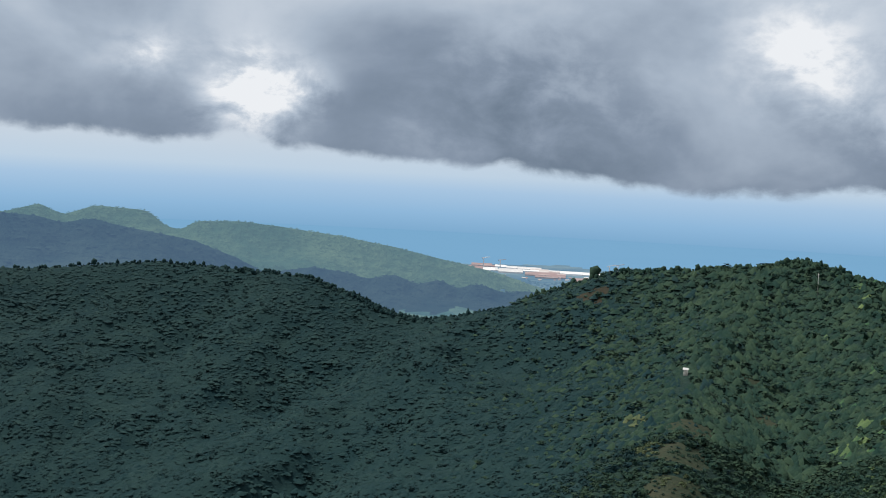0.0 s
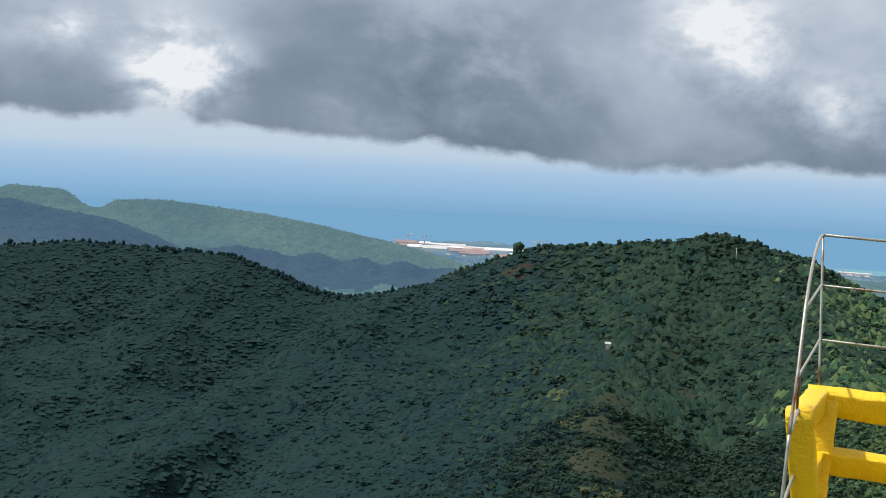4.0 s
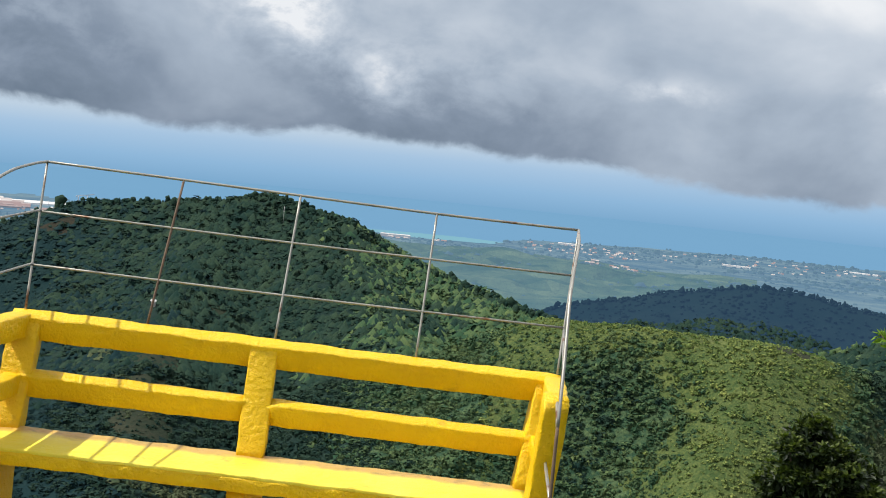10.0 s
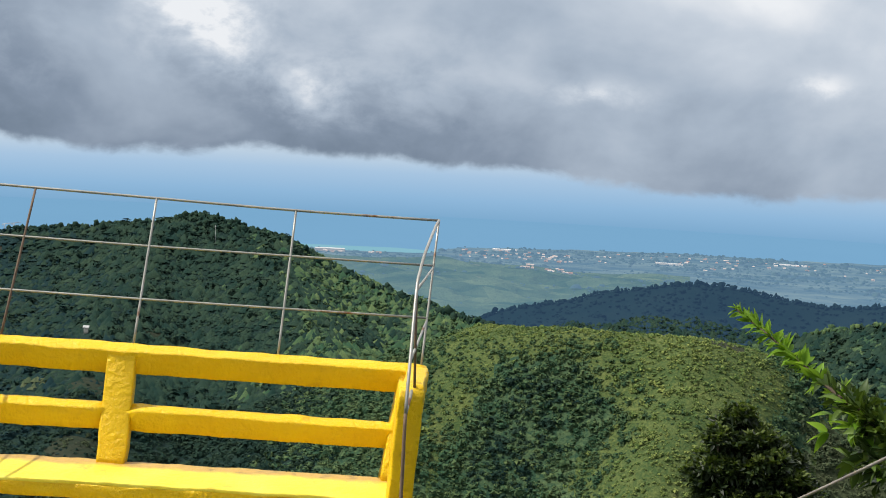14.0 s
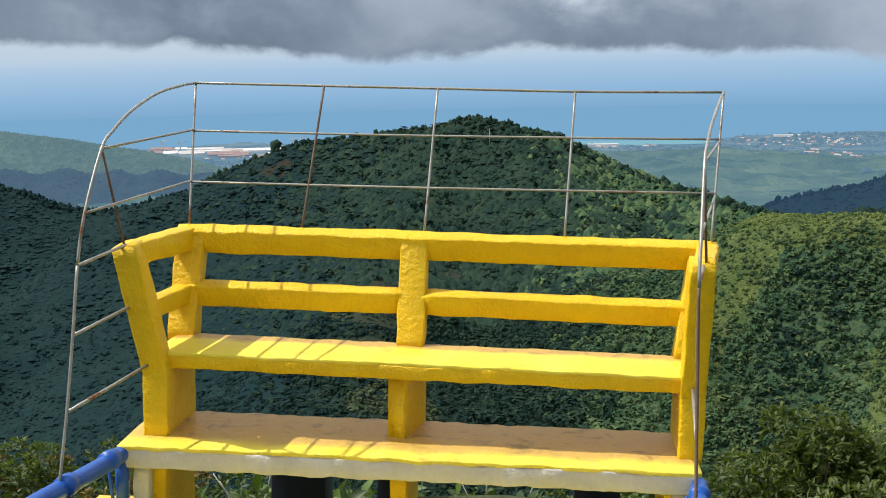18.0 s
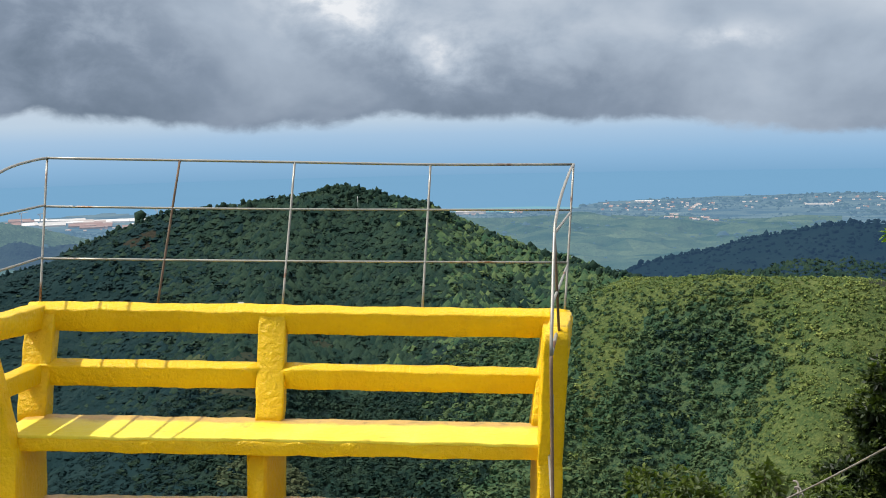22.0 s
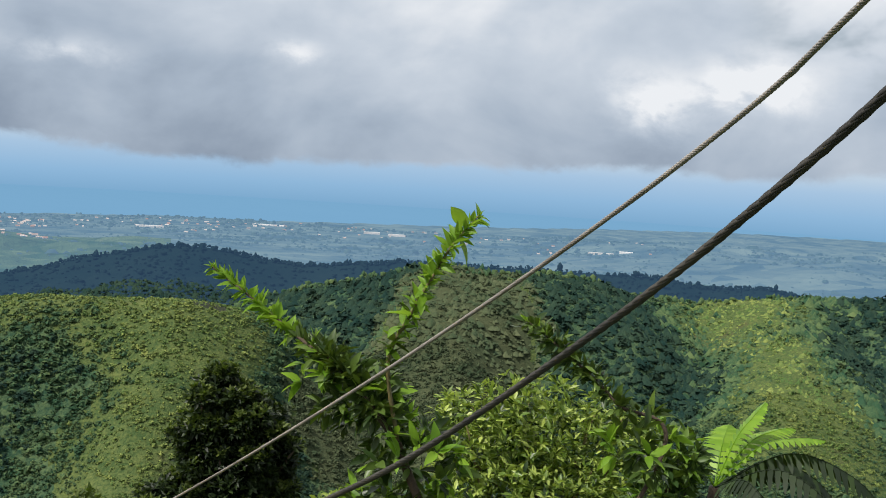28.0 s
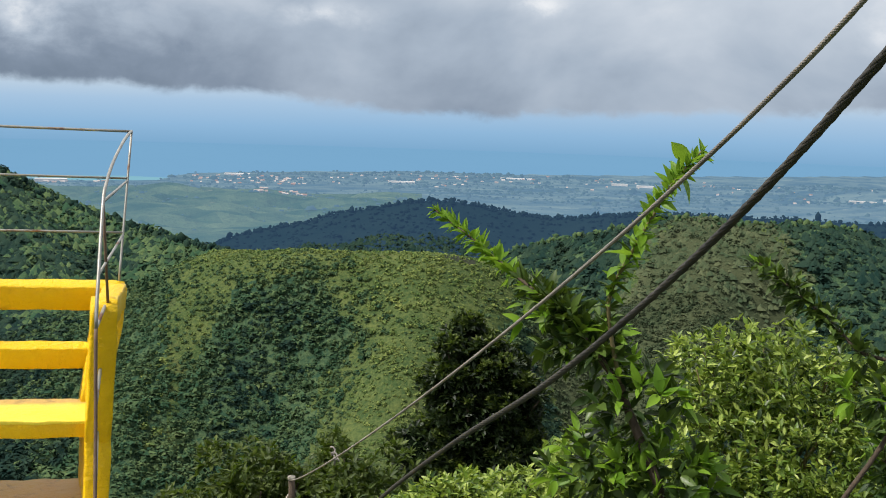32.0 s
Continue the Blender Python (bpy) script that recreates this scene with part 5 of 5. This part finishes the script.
    k = rng.uniform(0.06, 0.50, 300) ** 1.0 * (len(line) - 1)
    at = np.array([line[int(i)].lerp(line[int(i) + 1], i - int(i)) for i in k])
    out = rng.normal(0, 1, (300, 3)) + np.array([0.0, 0, 0.7])
    out /= np.linalg.norm(out, axis=1, keepdims=True)
    leaf_mass("old_leaves", at + out * rng.uniform(0.0, 0.08, (300, 1)), out, rng.uniform(0.055, 0.10, 300), LANCE, SHRUBLEAF, rng, t)
    line = smooth_line(lines["c"], 12)
    k = rng.uniform(0.42, 0.99, 190) * (len(line) - 1)
    at = np.array([line[int(i)].lerp(line[int(i) + 1], i - int(i)) for i in k])
    out = rng.normal(0, 1, (190, 3)) + np.array([-0.3, 0, 0.4])
    out /= np.linalg.norm(out, axis=1, keepdims=True)
    leaf_mass("old_leaves", at + out * rng.uniform(0.0, 0.05, (190, 1)), out, rng.uniform(0.045, 0.075, 190), LANCE, SHRUBLEAF, rng, t)
    # side twigs with leaves round the fork
    loc = [(np.array(polar(28.4, 5.2, -11.6) - foot), (0.17, 0.17, 0.12)), (np.array(polar(31.2, 5.1, -14.2) - foot), (0.20, 0.2, 0.18)), (np.array(polar(26.6, 5.3, -10.2) - foot), (0.12, 0.12, 0.09)),
           (np.array(polar(42.0, 5.3, -12.6) - foot), (0.16, 0.16, 0.16)), (np.array(polar(29.5, 5.2, -17.0) - foot), (0.24, 0.2, 0.14)), (np.array(polar(33.0, 5.1, -17.8) - foot), (0.22, 0.2, 0.16))]
    places, dirs, tips, out = crown_points(loc, 150, 6, rng, 0.2, 0.5)
    leaf_mass("old_leaves", places, dirs, rng.uniform(0.06, 0.11, len(places)), LANCE, SHRUBLEAF, rng, t)
    places, dirs, tips, out = crown_points(loc, 84, 5, rng, 0.7, 0.5)
    leaf_mass("new_leaves", places, dirs, rng.uniform(0.07, 0.12, len(places)), LANCE, YOUNGLEAF, rng, t)
    return t


shrub()
# the thicket of small-leaved bushes behind it
# darker second leaves put the bush's inner shade into colour
tree("leafy_bush", polar(37.2, 6.6, -26), polar(37.2, 6.6, -14),
     [blob(33.2, 6.4, -12.4, 0.12, 0.16), blob(35.4, 6.5, -11.2, 0.14, 0.15), blob(37.8, 6.6, -11.0, 0.12, 0.14), blob(40.2, 6.7, -11.6, 0.14, 0.15), blob(34.4, 6.5, -13.0, 0.30, 0.26), blob(36.6, 6.6, -12.9, 0.30, 0.26), blob(39.0, 6.7, -13.2, 0.32, 0.26), blob(41.4, 6.8, -13.6, 0.30, 0.28), blob(34.8, 6.4, -15.6, 0.36, 0.34), blob(38.0, 6.4, -16.2, 0.42, 0.36),
      blob(41.3, 6.5, -16.4, 0.38, 0.36), blob(33.4, 6.3, -18.2, 0.36, 0.32), blob(37.5, 6.1, -19.2, 0.50, 0.36), blob(42.0, 6.2, -19.2, 0.40, 0.34)],
     3500, 6, SMALL, (0.034, 0.064), BUSHLEAF, "dense bush with small glossy yellow-green leaves", 21, 0.03, 26, category="bush", second=(SHRUBLEAF, 0.24), up=0.9, barkmat=TWIG)
tree("leafy_bush", polar(43.2, 5.9, -24), polar(43.6, 5.9, -12.5), [blob(43.8, 5.9, -13.0, 0.13, 0.16), blob(43.2, 5.9, -15.2, 0.18, 0.22), blob(44.0, 5.9, -17.6, 0.20, 0.25)],
     260, 7, LANCE, (0.05, 0.085), OLDLEAF, "dark glossy upright bush beside the tree fern", 22, 0.018, 8, category="bush", second=(YOUNGLEAF, 0.12), up=0.9)
tree("leafy_bush", polar(27.0, 7.8, -27), polar(27.0, 7.8, -18), [blob(28.2, 7.8, -17.6, 0.32, 0.22), blob(30.4, 7.6, -18.6, 0.32, 0.24), blob(25.6, 7.8, -19.2, 0.36, 0.24), blob(22.6, 8.0, -19.4, 0.36, 0.22), blob(20.0, 8.0, -20.4, 0.34, 0.22),
      blob(28.0, 7.4, -21.0, 0.50, 0.30), blob(24.0, 7.5, -21.8, 0.50, 0.30)],
     1900, 7, LANCE, (0.04, 0.078), OLDLEAF, "low spreading bush with bright green leaf whorls", 23, 0.025, 14, category="bush", second=(BUSHLEAF, 0.85), up=0.9)
# the dark rounded tree further down the slope
dark = [blob(21.6, 32.0, -12.0, 0.7, 0.75), blob(22.8, 32.0, -12.9, 0.9, 0.8), blob(21.4, 32.0, -13.8, 0.9, 0.8), blob(23.7, 32.0, -14.3, 0.95, 0.9), blob(22.1, 32.0, -15.4, 1.2, 0.9), blob(24.1, 32.0, -16.0, 0.65, 0.8),
        blob(22.9, 32.0, -17.2, 1.15, 0.9), blob(19.6, 31.5, -16.8, 0.7, 0.7), blob(20.4, 31.5, -18.0, 0.7, 0.7), blob(22.9, 32, -19, 1.2, 1.0)]
rg = random.Random(77)
tufts = []
for centre, rad in dark:
    for _ in range(13):
        d = Vector((rg.gauss(0, 1), rg.gauss(0, 1) - 0.6, rg.gauss(0, 1) + 0.35)).normalized()
        w = rg.uniform(0.20, 0.36)
        tufts.append(((centre[0] + d.x * rad[0], centre[1] + d.y * rad[1], centre[2] + d.z * rad[2]), (w, w, w * 0.6)))
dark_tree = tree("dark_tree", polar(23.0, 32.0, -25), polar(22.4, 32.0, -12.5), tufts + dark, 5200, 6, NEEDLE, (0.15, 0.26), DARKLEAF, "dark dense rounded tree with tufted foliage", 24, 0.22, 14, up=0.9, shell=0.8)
rng = np.random.default_rng(78)
bv, bf = ICO2
root = np.array(dark_tree.matrix_world.translation)
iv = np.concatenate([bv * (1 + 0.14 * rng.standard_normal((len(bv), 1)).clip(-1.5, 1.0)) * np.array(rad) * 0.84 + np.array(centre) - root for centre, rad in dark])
# paler leaf copy on the tuft tops: sunlight put into the colour
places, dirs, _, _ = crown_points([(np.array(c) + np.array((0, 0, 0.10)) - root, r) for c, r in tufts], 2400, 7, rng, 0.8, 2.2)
leaf_mass("sunlit_foliage", places, dirs, rng.uniform(0.12, 0.19, len(places)), NEEDLE, OLIVELEAF, rng, dark_tree, "foliage on the tufts, sunlight put into its yellow-green")
# added near-black cores: the crown's inner shade as a painted shape
array_mesh("crown_shade_core", iv, np.concatenate([bf + i * len(bv) for i in range(len(dark))]), DARKCORE, parent=dark_tree)
# trees below the viewpoint
for i, (az_, r_, el_, w_, h_, mat_, lab) in enumerate((
        (11.6, 11.5, -18.0, 0.62, 0.42, OLIVELEAF, "olive green treetop below the viewpoint"), (14.0, 11.5, -17.8, 0.62, 0.42, OLIVELEAF, "olive green treetop below the viewpoint"), (17.0, 11.3, -18.2, 0.58, 0.42, OLIVELEAF, "olive green treetop below the viewpoint"),
        (8.6, 11.5, -20.2, 0.70, 0.45, OLIVELEAF, "olive green treetop behind the bench"), (13.0, 10.5, -20.8, 0.80, 0.5, OLIVELEAF, "olive green treetop below the viewpoint"), (5.0, 11.5, -22.0, 0.80, 0.42, OLDLEAF, "deep green treetop behind the bench"),
        (0.5, 12.0, -22.6, 0.9, 0.42, OLIVELEAF, "olive treetop behind the bench"), (-5.5, 12.0, -22.4, 0.9, 0.42, OLDLEAF, "deep green treetop behind the bench"), (-11.5, 12.0, -22.0, 0.9, 0.45, OLIVELEAF, "olive green treetop behind the bench"),
        (-17.0, 12.5, -21.0, 0.85, 0.5, OLDLEAF, "deep green treetop beside the handrail"), (-21.5, 13.0, -19.6, 0.75, 0.42, RUSSETLEAF, "russet-tinged flowering treetop below the viewpoint"), (-25.2, 13.4, -18.6, 0.75, 0.42, OLIVELEAF, "olive green treetop below the viewpoint"),
        (-28.0, 14.2, -17.8, 0.80, 0.36, RUSSETLEAF, "russet-tinged flowering treetop below the viewpoint"), (-31.9, 14.5, -17.4, 0.50, 0.42, OLDLEAF, "bright green treetop below the viewpoint"), (-33.8, 14.4, -17.6, 0.36, 0.46, DARKLEAF, "dark green treetop below the viewpoint"),
        (-35.1, 14.6, -16.8, 0.36, 0.55, OLIVELEAF, "feathery pale green treetop below the viewpoint"), (-38.6, 14.8, -17.3, 0.62, 0.42, DARKLEAF, "dark green treetop beside the roof"), (-40.6, 15.0, -16.9, 0.62, 0.45, DARKLEAF, "dark green treetop beside the roof"),
        (-44.6, 18.8, -15.9, 0.70, 0.40, OLIVELEAF, "light green treetop behind the roof"))):
    c = polar(az_, r_, el_)
    rg = random.Random(i)
    bl = [((c.x + rg.uniform(-0.85, 0.85) * w_, c.y + rg.uniform(-0.6, 0.6) * w_, c.z + rg.uniform(-0.8, 0.4) * h_), (w_ * rg.uniform(0.22, 0.5), w_ * rg.uniform(0.22, 0.5), h_ * rg.uniform(0.3, 0.65))) for _ in range(10)]
    gz = float(ground_height(np.array([c.x]), np.array([c.y]))[0])
    tree("treetop", Vector((c.x, c.y, min(gz, c.z - 1.2))), c, bl, 380, 7, SMALL, (0.055, 0.11), mat_, lab, 100 + i, 0.06, 8, second=(OLIVELEAF, 0.25), up=0.8, group="treetops below the viewpoint")


# ---------------------------------------------------------------- tree fern
def frond(line, width, seed, material, parent, name="frond"):
    """A feathery frond: a midrib with rows of toothed leaflets on both sides."""
    pts = smooth_line(line, 8)
    rib = part(name, tube(pts, 0.007, 0.002, sides=6), material, parent)
    v, f = [], []
    n = 24 if material is FERNDARK else 19
    rg = random.Random(seed)
    for i in range(2, n):
        k = i / n * (len(pts) - 1.001)
        p = pts[int(k)].lerp(pts[int(k) + 1], k - int(k))
        d = (pts[min(int(k) + 1, len(pts) - 1)] - pts[max(int(k) - 1, 0)]).normalized()
        s = i / n
        long_ = 0.8 * width * math.sin(math.pi * (0.12 + 0.86 * s)) ** 0.75 * rg.uniform(0.9, 1.08)
        flat = d.cross(Vector((0, 0, 1))).normalized()
        for sgn in (-1, 1):
            go = (flat * sgn * 0.9 + d * 0.42 + Vector((0, 0, -0.75 if material is FERNDARK else -0.12))).normalized()
            cross = (d - go * d.dot(go)).normalized()
            steps, m0 = 5, len(v)
            for j in range(steps + 1):
                q = j / steps
                half = (0.026 if material is FERNDARK else 0.022) * (1 - q) ** 0.45 * (1.0 if j % 2 else 0.8) + 0.002
                mid = p + go * long_ * q + Vector((0, 0, -0.16 * long_ * q * q))
                v += [mid + cross * half, mid - cross * half]
                if j:
                    k0 = m0 + 2 * j
                    f.append((k0 - 2, k0 - 1, k0 + 1, k0))
    ob = array_mesh("frond_blade", np.array([p[:] for p in v]), np.array(f), material, parent=rib)
    return tagged(ob, kind="stuff")


def fern():
    heart = polar(45.6, 9.3, -14.3)
    foot = polar(45.0, 9.3, -25)
    t = thing("tree_fern", Matrix.Translation(foot), "tree fern with bright lime-green arching fronds", "fern")
    h = heart - foot
    part("trunk", tube(smooth_line([Vector((0, 0, -0.5)), h * 0.5 + Vector((0.05, 0, 0)), h], 8), 0.06, 0.045, sides=10, wobble=0.008), BARK, t, "dark fibrous fern trunk")
    ends = [((47.6, 9.4, -10.2), 0.22, FERNLEAF, 0.06), ((50.4, 9.2, -11.6), 0.20, FERNLEAF, 0.12), ((43.6, 9.1, -12.8), 0.20, FERNLEAF, 0.04), ((46.0, 9.9, -11.4), 0.22, FERNLEAF, 0.06), ((48.9, 9.8, -11.2), 0.20, FERNLEAF, 0.10),
            ((52.8, 8.9, -16.6), 0.24, FERNDARK, 0.30), ((49.4, 8.6, -17.6), 0.24, FERNDARK, 0.24), ((51.4, 9.7, -14.6), 0.24, FERNDARK, 0.24), 
            ((53.6, 9.2, -14.6), 0.22, FERNDARK, 0.30)]
    for i, (end, wide, mat_, rise) in enumerate(ends):
        e = polar(*end) - foot
        frond([h, h.lerp(e, 0.4) + Vector((0, 0, rise + 0.05)), h.lerp(e, 0.75) + Vector((0, 0, rise * 0.9)), e], wide, i, mat_, t)
    return t


fern()
rng = np.random.default_rng(61)
ux, uy = rng.uniform(-4.5, 5.0, 5000), 0.6 + rng.uniform(0, 1, 5000) ** 0.8 * 5.5
up_ = np.stack([ux, uy, ground_height(ux, uy) + rng.uniform(0.02, 0.22, 5000)], 1)
ud = rng.normal(0, 1, (5000, 3)) + np.array([0, -0.2, 0.7])
tagged(leaf_mass("undergrowth", up_, ud, rng.uniform(0.06, 0.13, 5000), OVAL, [OLDLEAF], rng), "low dark green undergrowth on the slope below the bench", "undergrowth", kind="stuff")
# bare pale twigs seen under the platform
for i, (x0, y0, z0) in enumerate(((-0.95, 1.9, -1.75), (-0.55, 2.1, -1.80), (0.35, 2.0, -1.75), (-1.35, 2.2, -1.7))):
    rg = random.Random(40 + i)
    t = thing("bare_twig_bush", Matrix.Translation((x0, y0, z0)), "bleached bare twigs rising below the platform", "bush", "bare twigs")
    for k in range(5):
        d = Vector((rg.uniform(-0.35, 0.35), rg.uniform(-0.2, 0.2), rg.uniform(0.55, 0.95)))
        part("twig", tube(smooth_line([Vector((0, 0, -0.2)), d * 0.4 + Vector((rg.uniform(-0.08, 0.08), 0, 0)), d], 5), 0.014, 0.004, sides=6, wobble=0.01), DRYTWIG, t)


# ---------------------------------------------------------------- roof, stake and hut
def house():
    apex = Vector((-10.78, 7.12, -3.30))
    t = thing("house", Matrix.Translation(apex) @ pose(0, 0, 0, 0, 0, 42.5), "small house with a low red-brown hipped sheet roof down the slope", "house")
    eave = [Vector((3.0 * math.sin(radians(60 * k + 26)), -3.0 * math.cos(radians(60 * k + 26)), -0.62)) for k in range(6)]
    for p, q in zip(eave, eave[1:] + eave[:1]):
        bm = bmesh.new()
        low = Vector((0, 0, -0.05))
        top = [bm.verts.new(c) for c in (Vector((0, 0, 0)), p, q)]
        under = [bm.verts.new(c + low) for c in (Vector((0, 0, 0)), p, q)]
        bm.faces.new(top)
        bm.faces.new(list(reversed(under)))
        for i in range(3):
            bm.faces.new((top[i], under[i], under[(i + 1) % 3], top[(i + 1) % 3]))
        bmesh.ops.recalc_face_normals(bm, faces=bm.faces)
        part("roof_panel", bm, ROOFRED, t, smooth=False)
        part("ridge_cap", straight((0, 0, 0.02), p + Vector((0, 0, 0.02)), 0.035, sides=6), ROOFRED, t)
        for i in range(1, 6):
            base = p.lerp(q, i / 6)
            reach = 1 - abs(i / 3 - 1)
            part("roof_rib", straight(base + Vector((0, 0, 0.006)), base.lerp(Vector((0, 0, 0)), 0.9 * reach) + Vector((0, 0, 0.006)), 0.012, sides=5), ROOFRED, t)
    part("finial", straight((0, 0, 0.0), (0, 0, 0.07), 0.05, sides=8), ROOFRED, t)
    part("wall", beam((0, 0, -3.4), (0, 0, -0.72), 3.2, 3.0, up=(0, 1, 0), lump=0.0, pitch=1.0), PLASTER, t)


house()
t = thing("bamboo_stake", Matrix.Translation((-2.268, 0.242, -0.051)), "pale split bamboo stake standing in the undergrowth", "stake")
part("cane", tube(smooth_line([Vector((0, 0, -1.4)), Vector((0.01, 0, -0.5)), Vector((0.0, 0, 0.10))], 6), 0.018, 0.015, sides=9), BAMBOO, t)
part("split_tip", tube([Vector((0.012, 0, 0.06)), Vector((0.016, 0, 0.16))], 0.007, 0.004, sides=6), BAMBOO, t)
for k in range(3):
    part("node_ring", straight((0.004, 0, -0.9 + 0.4 * k), (0.004, 0, -0.88 + 0.4 * k), 0.021, sides=9), BAMBOO, t)


def hut():
    p = polar(-9.32, 548, 0)
    p.z = EYE.z + 548 * math.tan(radians(-8.38))
    t = thing("hillside_hut", Matrix.Translation(p), "tiny hut with a pale metal roof on the hill spur", "hut")
    part("wall", beam((0, 0, -3), (0, 0, 0.9), 1.8, 1.6, up=(0, 1, 0), lump=0.0, pitch=2.0), PLASTER, t)
    bm = bmesh.new()
    v = [bm.verts.new(q) for q in ((-1.4, -1.2, 0.8), (1.4, -1.2, 0.8), (1.4, 1.2, 0.8), (-1.4, 1.2, 0.8), (-1.3, 0, 1.6), (1.3, 0, 1.6))]
    for f in ((v[0], v[1], v[5], v[4]), (v[2], v[3], v[4], v[5]), (v[1], v[2], v[5]), (v[3], v[0], v[4]), (v[3], v[2], v[1], v[0])):
        bm.faces.new(f)
    part("roof", bm, HUTROOF, t, "pale metal roof", smooth=False)


hut()
mast = polar(-3.6, 640, -4.1)
t = thing("hilltop_mast", Matrix.Translation((mast.x, mast.y, mast.z - 4)), "thin pale mast near the hilltop", "mast")
part("pole", straight((0, 0, 0), (0, 0, 12), 0.10, sides=8), HUTROOF, t)
part("crossbar", straight((-0.5, 0, 11.2), (0.5, 0, 11.2), 0.07, sides=6), HUTROOF, t)


# ---------------------------------------------------------------- far town and harbour
def far_building(az_, r_, w_, d_, h_, material, name="distant_building", label="tiny pale building on the coastal plain", group="buildings on the coastal plain", roof=True):
    p = polar(az_, r_, 0)
    p.z = max(SEA + 1, float(ground_height(np.array([p.x]), np.array([p.y]))[0]))
    t = thing(name, Matrix.Translation(p) @ pose(0, 0, 0, 0, 0, -az_), label, "building", group)
    part("wall", beam((0, 0, -6), (0, 0, h_), w_, d_, up=(0, 1, 0), lump=0.0, chamfer=0.1, pitch=50), material, t, smooth=False)
    if roof:
        bm = bmesh.new()
        v = [bm.verts.new(q) for q in ((-w_ * 0.53, -d_ * 0.53, h_), (w_ * 0.53, -d_ * 0.53, h_), (w_ * 0.53, d_ * 0.53, h_), (-w_ * 0.53, d_ * 0.53, h_), (-w_ * 0.5, 0, h_ * 1.5 + 1), (w_ * 0.5, 0, h_ * 1.5 + 1))]
        for f in ((v[0], v[1], v[5], v[4]), (v[2], v[3], v[4], v[5]), (v[1], v[2], v[5]), (v[3], v[0], v[4]), (v[3], v[2], v[1], v[0])):
            bm.faces.new(f)
        part("roof", bm, FARROOF, t, smooth=False)


rg = random.Random(8)
for az0, az1, r0, r1, n, s in ((8.0, 13.5, 2450, 2850, 60, 0.7), (10.5, 13.4, 2060, 2180, 20, 0.8), (14, 24, 2500, 3200, 44, 0.7), (24, 36, 2600, 3400, 40, 0.7), (36, 50, 2500, 3400, 16, 0.7), (1.0, 4.2, 2330, 2420, 8, 0.9), (-19, -12.5, 2650, 2800, 28, 0.7)):
    for i in range(n):
        far_building(rg.uniform(az0, az1), rg.uniform(r0, r1), rg.uniform(4, 13) * s, rg.uniform(5, 10), rg.uniform(1.5, 3) * s, FARWALL)
for az_, r_, w_, d_, h_ in ((39.4, 2600, 55, 16, 3), (40.6, 2620, 30, 14, 3), (28.4, 2950, 40, 14, 5), (29.6, 2900, 42, 14, 5), (1.8, 2400, 60, 22, 6), (10.2, 2900, 60, 18, 4), (23.4, 3150, 90, 16, 3), (18.0, 2700, 60, 12, 4)):
    far_building(az_, r_, w_, d_, h_, QUAY, "distant_warehouse", "long pale warehouse roof on the coastal plain", "warehouses on the coastal plain", roof=False)
rg = random.Random(19)
for k in range(26):
    s = rg.random()
    far_building(-19.2 + 6.7 * (k % 13) / 12 + rg.uniform(-0.2, 0.2), 3080 - 130 * (k // 13) - 400 * s * (k % 13) / 12, rg.uniform(24, 80), rg.uniform(40, 120), rg.uniform(1.5, 4),
                 QUAY if s < 0.6 else FARROOF, "harbour_yard", "bright white harbour yard on the far coast" if s < 0.6 else "brown stacked harbour yard on the far coast", "harbour yards", roof=False)
for az_, r_, h_ in ((-19.0, 2980, 26), (-18.2, 3020, 20), (-12.6, 2900, 30), (-13.0, 2920, 26), (-12.2, 2880, 24)):
    p = polar(az_, r_, 0)
    t = thing("harbour_crane", Matrix.Translation((p.x, p.y, SEA)) @ pose(0, 0, 0, 0, 0, -az_), "slender pale harbour crane", "crane", "harbour cranes")
    part("tower", straight((0, 0, 0), (0, 0, h_), 1.3, sides=6), FARWALL, t)
    part("jib", straight((-4, 0, h_), (15, 0, h_ * 1.12), 0.9, sides=6), FARWALL, t)
    part("counterweight", beam((-5.5, 0, h_ - 1), (-3, 0, h_ - 1), 2, 3, lump=0, pitch=5), FARWALL, t)
